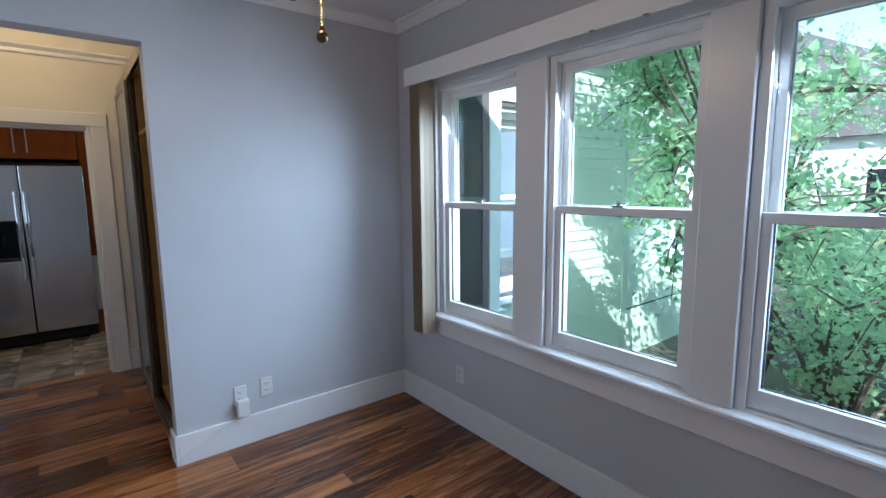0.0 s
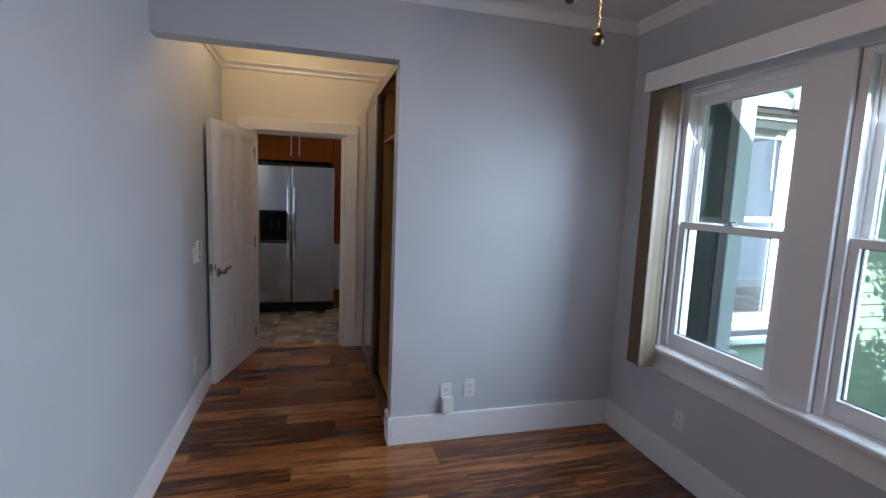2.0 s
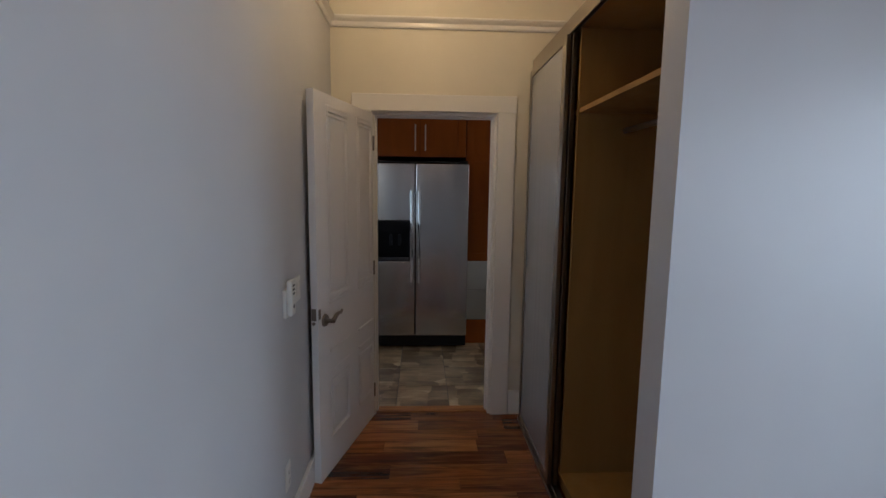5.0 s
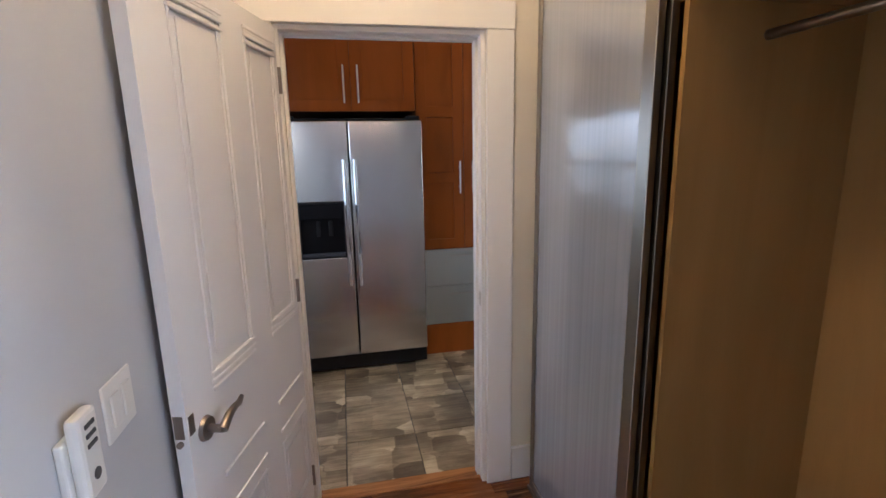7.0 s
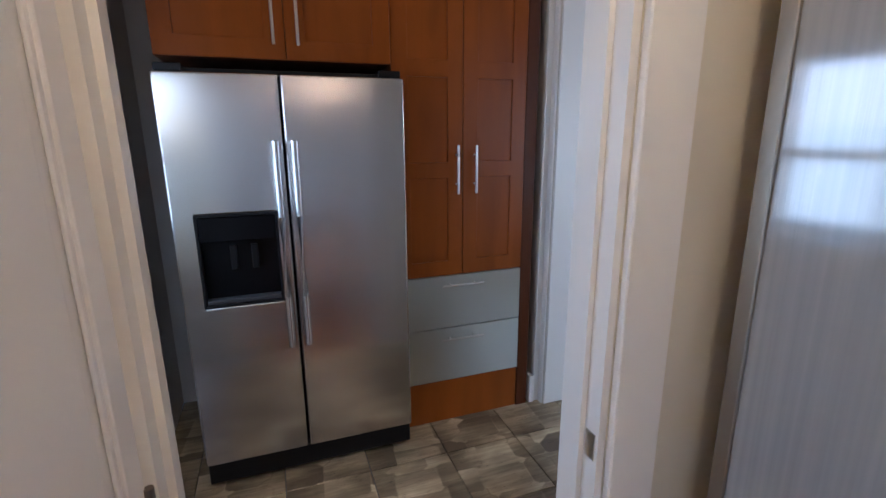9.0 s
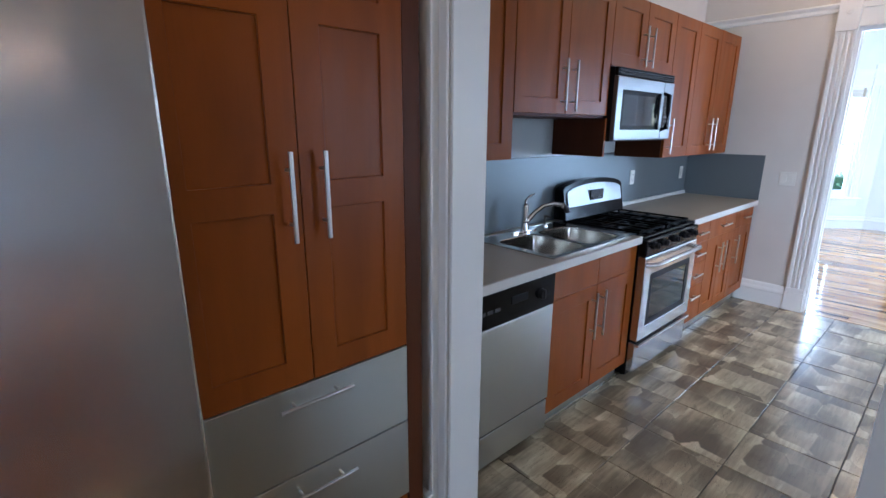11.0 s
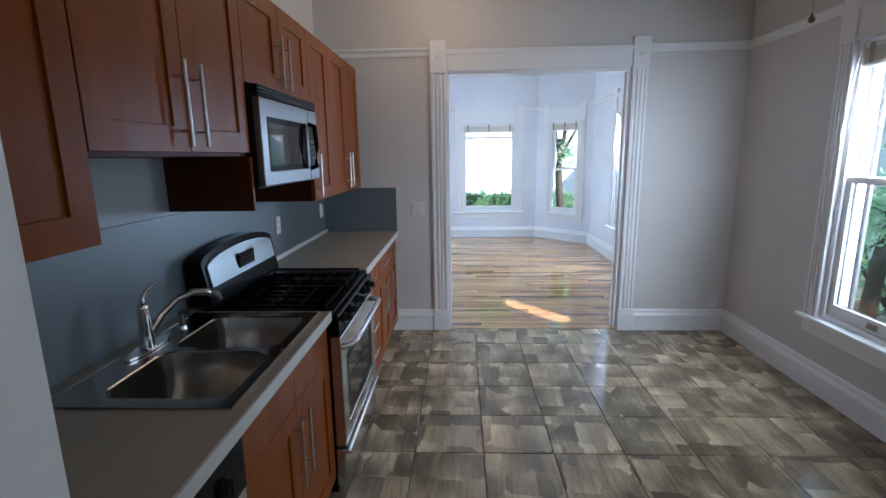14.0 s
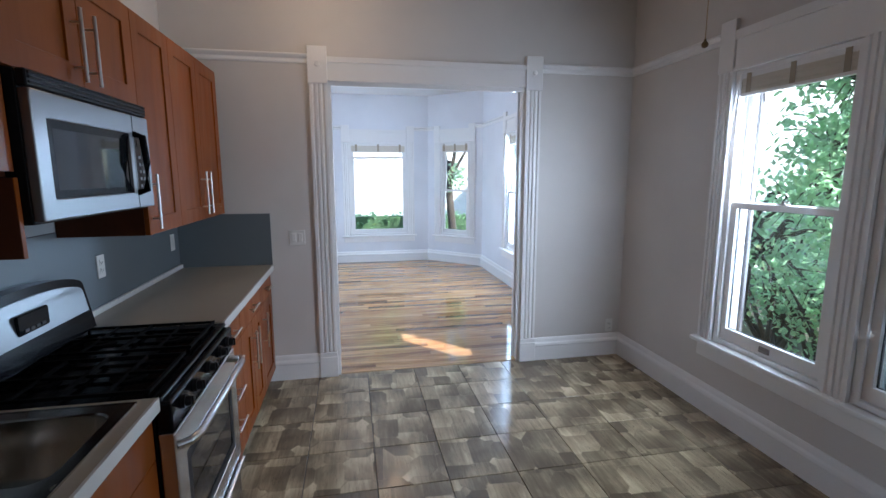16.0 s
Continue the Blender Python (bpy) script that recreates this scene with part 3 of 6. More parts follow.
profile_run("baseboard_living", LIV, KBB, M["trim"], "moulded white living room baseboard", "baseboard")


def extrude(bm, outline, z0, z1):
    """A prism over a floor-plan outline."""
    lo = [bm.verts.new((x, y, z0)) for x, y in outline]
    hi = [bm.verts.new((x, y, z1)) for x, y in outline]
    k = len(outline)
    for i in range(k):
        bm.faces.new((lo[i], lo[(i + 1) % k], hi[(i + 1) % k], hi[i]))
    bm.faces.new(lo[::-1])
    bm.faces.new(hi)


def fluted(bm, u0, u1, z0, z1, t=0.020):
    """A casing board with raised edges and flutes, in one piece."""
    w = u1 - u0
    shape = [(0.0, 0.0), (0.0, t), (0.16, t), (0.20, t * 0.6), (0.28, t * 0.6), (0.32, t), (0.44, t), (0.47, t * 0.6), (0.53, t * 0.6), (0.56, t),
             (0.68, t), (0.72, t * 0.6), (0.80, t * 0.6), (0.84, t), (1.0, t), (1.0, 0.0)]
    extrude(bm, [(u0 + a * w, y) for a, y in shape], z0, z1)


def cased_opening(name, o, u, v, width, height, label, cw=0.125, block=0.235):
    """Fluted side casings with plinths, tall top blocks with rosettes, a moulded head; v points into the room."""
    w = thing(name, basis(o, u, v), label, "door casing", kind="structure")
    for a in (-cw, width):
        bm = bmesh.new()
        fluted(bm, a, a + cw, 0.20, height - 0.02)
        part("side_casing", bm, M["trim"], w)
        bm = bx(a - 0.008, a + cw + 0.008, 0, 0.030, 0, 0.165)
        box(bm, a - 0.004, a + cw + 0.004, 0, 0.026, 0.165, 0.20)
        part("plinth", bm, M["trim"], w, bevel=0.003, seg=1)
        bm = bx(a - 0.006, a + cw + 0.006, 0, 0.030, height - 0.02, height + block)
        c = (a + cw / 2, 0.030, height + block - 0.125)
        part("top_block", bm, M["trim"], w, bevel=0.003, seg=1)
        bm = cyl(bmesh.new(), (c[0], 0.030, c[2]), (c[0], 0.035, c[2]), 0.030, 24)
        cyl(bm, (c[0], 0.035, c[2]), (c[0], 0.041, c[2]), 0.020, 20, 0.012)
        part("rosette", bm, M["trim"], w)
    bm = bx(0.007, width - 0.007, 0, 0.018, height, height + 0.166)
    box(bm, 0.007, width - 0.007, 0.018, 0.030, height + 0.128, height + 0.166)
    box(bm, 0.007, width - 0.007, 0.018, 0.026, height, height + 0.022)
    part("head_casing", bm, M["trim"], w)
    return w


cased_opening("casing_1", (KX, 2.905, 0), (0, -1, 0), (-1, 0, 0), 1.52, 2.25, "white fluted casing round the wide living room opening")
# jamb lining of the wide opening with the slot of a pocket door
bm = bx(KX + 0.001, LX0 - 0.001, 2.893, 2.905, 0, 2.238)
box(bm, KX + 0.001, LX0 - 0.001, 1.385, 1.397, 0, 2.238)
box(bm, KX + 0.001, LX0 - 0.001, 1.385, 2.905, 2.238, 2.25)
for y0, y1 in ((2.880, 2.893), (1.397, 1.410)):
    box(bm, KX + 0.004, KX + 0.045, y0, y1, 0, 2.238)
    box(bm, LX0 - 0.045, LX0 - 0.004, y0, y1, 0, 2.238)
box(bm, KX + 0.004, KX + 0.045, 1.410, 2.880, 2.222, 2.238)
tagged(part("jamb_lining", bm, M["trim"]), "white jamb lining with pocket door slot", "jamb", kind="structure")
trim_box("threshold", (5.495, 5.572, 1.40, 2.89, -0.012, 0.004), M["floor_living"], "oak threshold strip", 0.002)
trim_box("threshold_door", (0.14, 0.928, 1.865, 1.945, -0.012, 0.006), M["floor_bed"], "wooden doorway threshold", 0.002)


def tall_casing(name, o, u, v, spans, z0, z1, label, top=0.30, ends=0.11, mull=0.16):
    """Casing of kitchen or bay windows side by side; spans are openings (u0, u1) in order; v points into the room."""
    w = thing(name, basis(o, u, v), label, "window casing", kind="structure")
    first, last = spans[0][0], spans[-1][1]
    boards = [(first - ends, first), (last, last + ends)] + [(p[1], q[0]) for p, q in zip(spans, spans[1:])]
    for i, (a, b) in enumerate(boards):
        bm = bmesh.new()
        fluted(bm, a, b, z0, z1)
        part("side_casing", bm, M["trim"], w)
        if i < 2:
            part("top_block", bx(a - 0.005, b + 0.005, 0, 0.030, z1, z1 + top), M["trim"], w, bevel=0.003, seg=1)
    bm = bx(first + 0.006, last - 0.006, 0, 0.016, z1, z1 + top - 0.07)
    box(bm, first + 0.006, last - 0.006, 0.016, 0.030, z1 + top - 0.12, z1 + top - 0.07)
    box(bm, first + 0.006, last - 0.006, 0.016, 0.024, z1, z1 + 0.02)
    part("head_casing", bm, M["trim"], w)
    part("stool", bx(first - ends - 0.03, last + ends + 0.03, -0.03, 0.055, z0 - 0.028, z0), M["trim"], w, bevel=0.006)
    part("apron", bx(first - ends, last + ends, 0, 0.018, z0 - 0.125, z0 - 0.028), M["trim"], w, bevel=0.003, seg=1)
    return w


for a, b in KW:
    sash_window("window_2", (a, KY0, 0), (-1, 0, 0), (0, -1, 0), a - b, 0.50, 2.19, 1.39, "tall white double-hung sash window, closed", 0.16, 0.05, lift=True)
tall_casing("window_casing_kitchen", (KX, KY0, 0), (-1, 0, 0), (0, 1, 0), [(KX - a, KX - b) for a, b in KW], 0.50, 2.19, "white fluted casing round the paired kitchen windows")
sash_window("window_3", (LX1, 3.13 - 0.36, 0), (0, -1, 0), (1, 0, 0), 1.02, 0.49, 2.14, 1.885, "large white cottage window with narrow top sash", 0.14, 0.05, False)
tall_casing("window_casing_bay_1", (LX1, 3.13, 0), (0, -1, 0), (-1, 0, 0), [(0.36, 1.38)], 0.49, 2.14, "white casing of the large bay window", ends=0.13)
bo, bu, bv = BAY_S
bu_, bv_ = Vector(bu).normalized(), Vector(bv).normalized()
sash_window("window_4", tuple(Vector(bo) + bu_ * 0.27), bu, bv, 0.60, 0.49, 2.14, 1.30, "white double-hung sash window in the bay", 0.14, 0.045, False)
tall_casing("window_casing_bay_2", bo, bu, tuple(-bv_), [(0.27, 0.87)], 0.49, 2.14, "white casing of the angled bay window", ends=0.12)
no_, nu, nv = BAY_N
nu_, nv_ = Vector(nu).normalized(), Vector(nv).normalized()
sash_window("window_5", tuple(Vector(no_) + nu_ * 0.30), nu, nv, 0.62, 0.49, 2.14, 1.30, "white double-hung sash window in the bay", 0.14, 0.045, False)
tall_casing("window_casing_bay_3", no_, nu, tuple(-nv_), [(0.30, 0.92)], 0.49, 2.14, "white casing of the angled bay window", ends=0.12)
sash_window("window_6", (9.67 - 1.28, LY0, 0), (-1, 0, 0), (0, -1, 0), 0.90, 0.50, 2.16, 1.33, "white double-hung sash window", 0.14, 0.045, False)
tall_casing("window_casing_living", (9.67, LY0, 0), (-1, 0, 0), (0, 1, 0), [(1.28, 2.18)], 0.50, 2.16, "white casing of the living room side window", ends=0.12)
RAIL = rail_profile(2.36)
profile_run("picture_rail_living_1", [(LX0, LY0), (7.37, LY0)], RAIL, M["trim"], "white picture rail")
profile_run("picture_rail_living_2", [(8.51, LY0), (9.67, LY0), tuple((Vector(bo) + bu_ * 0.995).xy)], RAIL, M["trim"], "white picture rail")
profile_run("picture_rail_living_3", [tuple((Vector(bo) + bu_ * 0.145).xy), (LX1, 1.36), (LX1, 1.615)], RAIL, M["trim"], "white picture rail")
profile_run("picture_rail_living_4", [(LX1, 2.905), (LX1, 3.13), tuple((Vector(no_) + nu_ * 1.045).xy)], RAIL, M["trim"], "white picture rail")

sash_window("window_7", (-0.25, 2.135, 0), (0, 1, 0), (-1, 0, 0), 0.95, 0.95, 1.90, 1.42, "small white double-hung sash window", 0.12, 0.045, False)
# hall door casing, both jambs
w = thing("casing_2", basis((0.14, YD, 0), (1, 0, 0), (0, -1, 0)), "plain white casing of the kitchen doorway", "door casing", kind="structure")
part("side_casing", bx(-0.115, 0.0, 0, 0.020, 0, 1.985), M["trim"], w, bevel=0.003, seg=1)
part("side_casing", bx(0.788, 0.903, 0, 0.020, 0, 1.985), M["trim"], w, bevel=0.003, seg=1)
part("head_casing", bx(-0.118, 0.906, 0, 0.021, 1.985, 2.088), M["trim"], w, bevel=0.003, seg=1)
for a, b, s0, s1 in ((0.001, 0.018, 0.018, 0.030), (0.770, 0.787, 0.758, 0.770)):
    part("jamb", bx(a, b, -0.129, -0.001, 0, 1.967), M["trim"], w)
    part("door_stop", bx(s0, s1, -0.085, -0.045, 0, 1.955), M["trim"], w)
part("head_jamb", bx(0.001, 0.787, -0.129, -0.001, 1.967, 1.984), M["trim"], w)
part("head_stop", bx(0.018, 0.770, -0.085, -0.045, 1.955, 1.967), M["trim"], w)
bm = bx(0.768, 0.7698, -0.038, -0.010, 0.865, 0.925)
part("strike_plate", bm, M["nickel"], w, "satin nickel strike plate")
wk = thing("casing_3", basis((0.14, YD + 0.13, 0), (1, 0, 0), (0, 1, 0)), "white casing of the doorway on the kitchen side", "door casing", kind="structure")
part("side_casing", bx(-0.115, 0.0, 0, 0.020, 0, 1.985), M["trim"], wk, bevel=0.003, seg=1)
part("side_casing", bx(0.788, 0.903, 0, 0.020, 0, 1.985), M["trim"], wk, bevel=0.003, seg=1)
part("head_casing", bx(-0.118, 0.906, 0, 0.021, 1.985, 2.088), M["trim"], wk, bevel=0.003, seg=1)
# white board lining on the ends of the partition
for y0, y1 in ((3.249, 3.261), (2.17, 2.182)):
    trim_box("opening_lining", (1.703, 1.862, y0, y1, 0, 2.5), label="white lining board at the partition end")
trim_box("opening_casing", (1.660, 1.6995, 3.300, 3.420, 0, 2.5), label="narrow white casing at the partition end")
trim_box("opening_stop", (1.688, 1.6995, 3.261, 3.2995, 0, 2.5), label="narrow white stop beside the casing")
trim_box("opening_casing", (1.682, 1.70, 2.08, 2.182, 0, 2.5), label="narrow white casing at the partition end")
trim_box("baseboard", (1.630, 1.6595, 3.292, 3.400, 0, 0.165), label="short white baseboard return", category="baseboard")


# ---- cabinets ----
def shaker(bm, x0, x1, z0, z1, y, t=0.02, rail=0.075, mid=None):
    """A framed door front from y (outer face) to y + t; the panel lies back."""
    zs = [z0, z0 + rail, z1 - rail, z1]
    sunk = {(1, 1)}
    if mid:
        bars = [q for m_ in mid for q in (m_ - rail / 2, m_ + rail / 2)]
        zs = [z0, z0 + rail, *bars, z1 - rail, z1]
        sunk = {(1, 2 * k + 1) for k in range(len(mid) + 1)}
    return panelled(bm, [x0, x0 + rail, x1 - rail, x1], zs, y, y + t, sunk, 0.008)


def bar_handle(parent, p0, p1, out=0.032, r=0.006):
    """A round bar from p0 to p1 with two posts; the front faces -y."""
    p0, p1 = Vector(p0), Vector(p1)
    d = (p1 - p0).normalized()
    off = Vector((0, -out, 0))
    bm = cyl(bmesh.new(), p0 + off, p1 + off, r, 12)
    for p in (p0 + d * 0.045, p1 - d * 0.045):
        cyl(bm, p, p + off, r * 0.7, 10)
    return part("handle", bm, M["nickel"], parent, "satin nickel bar handle", smooth=True)


def cabinet(name, x0, x1, yf, yb, z0, z1, label, doors=(), drawers=(), category="cabinet", group="", body_mat=None, body_top=None):
    """A cabinet body with its fronts. doors: (x0, x1, z0, z1, handle x, handle z0, handle z1, heights of the middle rails); drawers: (x0, x1, z0, z1, handle length, material)."""
    ox, oz = (x0 + x1) / 2, z0
    c = thing(name, (ox, yf, oz), label, category, group)
    part("body", bx(x0 - ox + 0.001, x1 - ox - 0.001, 0.021, yb - yf, 0, (body_top or z1) - oz), body_mat or M["cherry_dark"], c, bevel=0.0015, seg=1)
    for a, b, lo, hi, hx, h0, h1, mid in doors:
        d = part("door", shaker(bmesh.new(), a - ox + 0.0015, b - ox - 0.0015, lo - oz + 0.0015, hi - oz - 0.0015, 0.0, mid=None if mid is None else [q - oz for q in mid]), M["cherry"], c, bevel=0.0012, seg=1)
        if hx is not None:
            bar_handle(d, (hx - ox, 0, h0 - oz), (hx - ox, 0, h1 - oz))
    for a, b, lo, hi, hl, mat in drawers:
        d = part("drawer_front", bx(a - ox + 0.0015, b - ox - 0.0015, 0.0, 0.02, lo - oz + 0.0015, hi - oz - 0.0015), mat or M["cherry"], c,
                 "brushed steel drawer front" if mat else "", bevel=0.0015, seg=1)
        if hl:
            m = (a + b) / 2 - ox
            z = max((lo + hi) / 2 + (0.094 if mat else 0), 0 if mat else hi - 0.085) - oz
            bar_handle(d, (m - hl / 2, 0, z), (m + hl / 2, 0, z))
    return c


YB, YU = 3.37, 3.623   # base and upper fronts
BACK = KY1 - 0.004
cabinet("base_cabinet", 2.472, 3.300, YB, BACK, 0.105, 0.872, "cherry wood sink base cabinet with two shaker doors",
        [(2.472, 2.886, 0.105, 0.715, 2.842, 0.42, 0.68, None), (2.886, 3.300, 0.105, 0.715, 2.928, 0.42, 0.68, None)],
        [(2.472, 2.886, 0.715, 0.872, 0, None), (2.886, 3.300, 0.715, 0.872, 0, None)], "cabinet", "base cabinets", body_top=0.70)
for a in (2.474, 3.278):
    tagged(part("cabinet_end", bx(a, a + 0.02, YB + 0.022, BACK, 0.701, 0.872), M["cherry_dark"]), "dark upper end of the sink cabinet", "cabinet panel")
cabinet("drawer_cabinet", 4.068, 4.45, YB, BACK, 0.105, 0.872, "cherry wood base cabinet with four drawers", (),
        [(4.068, 4.45, z, z + h, 0.17, None) for z, h in ((0.105, 0.285), (0.39, 0.17), (0.56, 0.155), (0.715, 0.157))], "cabinet", "base cabinets")
cabinet("base_cabinet", 4.45, 5.03, YB, BACK, 0.105, 0.872, "cherry wood base cabinet with drawer and two doors",
        [(4.45, 4.74, 0.105, 0.715, 4.695, 0.42, 0.66, None), (4.74, 5.03, 0.105, 0.715, 4.785, 0.42, 0.66, None)],
        [(4.45, 5.03, 0.715, 0.872, 0.20, None)], "cabinet", "base cabinets")
cabinet("base_cabinet", 5.03, 5.46, YB, BACK, 0.105, 0.872, "cherry wood base cabinet with drawer and one door",
        [(5.03, 5.46, 0.105, 0.715, 5.072, 0.42, 0.66, None)], [(5.03, 5.46, 0.715, 0.872, 0.15, None)], "cabinet", "base cabinets")
for a, b in ((1.872, 3.300), (4.068, 5.46)):
    tagged(part("toe_kick", bx(a, b, YB + 0.06, YB + 0.075, 0, 0.104), M["steel_v"]), "grey metal toe kick strip under base cabinets", "toe kick")

UP = 2.255
cabinet("wall_cabinet", 2.02, 2.438, YU, BACK, 1.373, UP, "tall cherry wood wall cabinet beside the sink cabinet", [(2.02, 2.438, 1.373, UP, 2.06, 1.44, 1.70, None)], (), "wall cabinet", "wall cabinets")
cabinet("wall_cabinet", 2.440, 3.274, YU, BACK, 1.575, UP, "cherry wood wall cabinet with two shaker doors above the sink",
        [(2.440, 2.857, 1.588, UP, 2.812, 1.606, 1.856, None), (2.857, 3.274, 1.588, UP, 2.902, 1.606, 1.856, None)], (), "wall cabinet", "wall cabinets")
cabinet("wall_cabinet", 3.275, 4.075, YU, BACK, 1.862, UP, "short cherry wood wall cabinet above the microwave",
        [(3.275, 3.672, 1.862, UP, 3.628, 1.88, 2.11, None), (3.672, 4.075, 1.862, UP, 3.716, 1.88, 2.11, None)], (), "wall cabinet", "wall cabinets")
cabinet("wall_cabinet", 4.075, 4.48, YU, BACK, 1.318, UP, "tall cherry wood wall cabinet with one shaker door", [(4.075, 4.48, 1.318, UP, 4.12, 1.345, 1.585, None)], (), "wall cabinet", "wall cabinets")
cabinet("wall_cabinet", 4.48, 5.325, YU, BACK, 1.318, UP, "tall cherry wood wall cabinet with two shaker doors",
        [(4.48, 4.90, 1.318, UP, 4.855, 1.35, 1.60, None), (4.90, 5.325, 1.318, UP, 4.945, 1.35, 1.60, None)], (), "wall cabinet", "wall cabinets")
ep = thing("end_panel", (3.277, 3.626, 1.356), "dark cherry wood end panel below the wall cabinet", "end panel")
part("board", bx(-0.010, 0.006, 0.0, 0.3565, 0.0, 0.2175), M["cherry_dark"], ep, bevel=0.001, seg=1)
part("edge_banding", bx(-0.010, 0.006, -0.002, -0.0003, 0.0, 0.2175), M["cherry"], ep)

# tall pantry and the cabinet above the refrigerator
PY = 3.293
PT = 2.36
cabinet("pantry_cabinet", 0.872, 1.546, PY, BACK, 0.105, PT, "tall cherry wood pantry with two doors and steel drawers",
        [(0.872, 1.213, 0.822, PT, 1.178, 1.233, 1.460, (1.345, 1.800)), (1.213, 1.546, 0.822, PT, 1.272, 1.233, 1.460, (1.345, 1.800))],
        [(0.872, 1.546, 0.541, 0.820, 0.222, M["steel_v"]), (0.872, 1.546, 0.242, 0.539, 0.222, M["steel_v"])], "pantry cabinet")
tagged(part("plinth_board", bx(0.872, 1.546, PY + 0.012, PY + 0.03, 0.0, 0.238), M["cherry"], bevel=0.001, seg=1), "cherry wood plinth board under the pantry", "plinth")
tagged(part("filler_panel", bx(1.548, 1.612, PY + 0.004, PY + 0.35, 0.0, PT), M["cherry_dark"], bevel=0.001, seg=1), "dark cherry filler panel between pantry and wall", "filler panel")
cabinet("fridge_cabinet", -0.03, 0.868, 3.27, BACK, 1.802, PT, "cherry wood cabinet above the refrigerator",
        [(-0.03, 0.441, 1.802, PT, 0.396, 1.855, 2.092, None), (0.441, 0.868, 1.802, PT, 0.488, 1.855, 2.092, None)], (), "cabinet")

# worktops and splashback
HOLE = [(2.552, 2.868), (2.905, 3.222)]


def worktop(name, x0, x1, label, holes=False):
    w = thing(name, ((x0 + x1) / 2, 3.345, 0.875), label, "worktop")
    o = (x0 + x1) / 2
    pieces = [(x0 - o, x1 - o, 0.010, BACK - 3.345)]
    if holes:
        ys0, ys1 = 3.42 - 3.345, 3.84 - 3.345
        pieces = [(x0 - o, x1 - o, 0.010, ys0), (x0 - o, x1 - o, ys1, BACK - 3.345), (x0 - o, HOLE[0][0] - 0.01 - o, ys0, ys1), (HOLE[1][1] + 0.01 - o, x1 - o, ys0, ys1)]
    for a, b, c, d in pieces:
        part("top", bx(a, b, c, d, 0, 0.040), M["counter"], w)
    part("front_edge", bx(x0 - o, x1 - o, 0, 0.0098, -0.002, 0.0405), M["counter_edge"], w, "pale front edge strip", bevel=0.001, seg=1)
    return w


worktop("worktop", 1.872, 3.303, "grey-beige laminate worktop with pale front edge", True)
worktop("worktop", 4.066, 5.474, "grey-beige laminate worktop with pale front edge")
sp = thing("splashback", (3.66, 3.98, 0.915), "grey metallic splashback with a thin upper joint", "splashback")
part("panel", bx(1.872 - 3.66, 5.468 - 3.66, 0.004, 0.009, 0.002, 0.425), M["splash"], sp)
# same splashback above the joint; its sheen is painted in as a lighter tone
part("upper_panel", bx(2.45 - 3.66, 4.07 - 3.66, 0.003, 0.009, 0.429, 0.655), M["splash_sheen"], sp, "upper panel with its reflected light put into a paler colour")
part("joint_strip", bx(1.872 - 3.66, 4.07 - 3.66, 0.0, 0.009, 0.4255, 0.4285), M["grey_plastic"], sp)
part("return_panel", bx(5.470 - 3.66, 5.478 - 3.66, 3.350 - 3.98, 0.004, 0.002, 0.385), M["splash"], sp)
part("upstand", bx(4.066 - 3.66, 5.466 - 3.66, -0.016, 0.003, 0.002, 0.030), M["counter_edge"], sp, "pale upstand strip", bevel=0.003, seg=1)


# ---- sink and tap ----
def bowl(bm, x0, x1, y0, y1, depth, z, r=0.055):
    def loop(inset, zz, rr):
        out = []
        for cx, cy, a0 in ((x1 - inset - rr, y1 - inset - rr, 0), (x0 + inset + rr, y1 - inset - rr, 90), (x0 + inset + rr, y0 + inset + rr, 180), (x1 - inset - rr, y0 + inset + rr, 270)):
            for k in range(7):
                a = radians(a0 + 15 * k)
                out.append(bm.verts.new((cx + rr * math.cos(a), cy + rr * math.sin(a), zz)))
        return out
    loops = [loop(-0.004, z, r), loop(0.0, z - 0.004, r), loop(0.006, z - depth * 0.5, r), loop(0.014, z - depth + 0.03, r), loop(0.026, z - depth + 0.008, r * 0.8), loop(0.055, z - depth, r * 0.5)]
    for p, q in zip(loops, loops[1:]):
        for k in range(len(p)):
            bm.faces.new((p[k], p[(k + 1) % len(p)], q[(k + 1) % len(q)], q[k]))
    bm.faces.new(loops[-1])
    return loops[0]


sink = thing("kitchen_sink", (2.887, 3.66, 0.915), "double-bowl stainless steel drop-in sink", "sink")
sx, sy = 2.887, 3.66
for a, b in HOLE:
    bm = bmesh.new()
    bowl(bm, a - sx, b - sx, 3.432 - sy, 3.805 - sy, 0.17, 0.0045)
    part("bowl", bm, M["steel_sink"], sink, smooth=True)
# rim deck round the bowls: a plate cut by the two rounded openings
bm = bmesh.new()
rim_z = 0.0045


def rim(bm, x0, x1, y0, y1, hole, z):
    """Plate between a rectangle and a rounded loop of 28 points."""
    inner = [bm.verts.new((v[0], v[1], z)) for v in hole]
    outer = []
    cx, cy = sum(v[0] for v in hole) / len(hole), sum(v[1] for v in hole) / len(hole)
    for v in hole:
        dx, dy = v[0] - cx, v[1] - cy
        s = min(((x1 - cx) / dx if dx > 1e-6 else (x0 - cx) / dx if dx < -1e-6 else 9e9), ((y1 - cy) / dy if dy > 1e-6 else (y0 - cy) / dy if dy < -1e-6 else 9e9))
        outer.append(bm.verts.new((cx + dx * s, cy + dy * s, z)))
    k = len(inner)
    for i in range(k):
        bm.faces.new((inner[i], inner[(i + 1) % k], outer[(i + 1) % k], outer[i]))


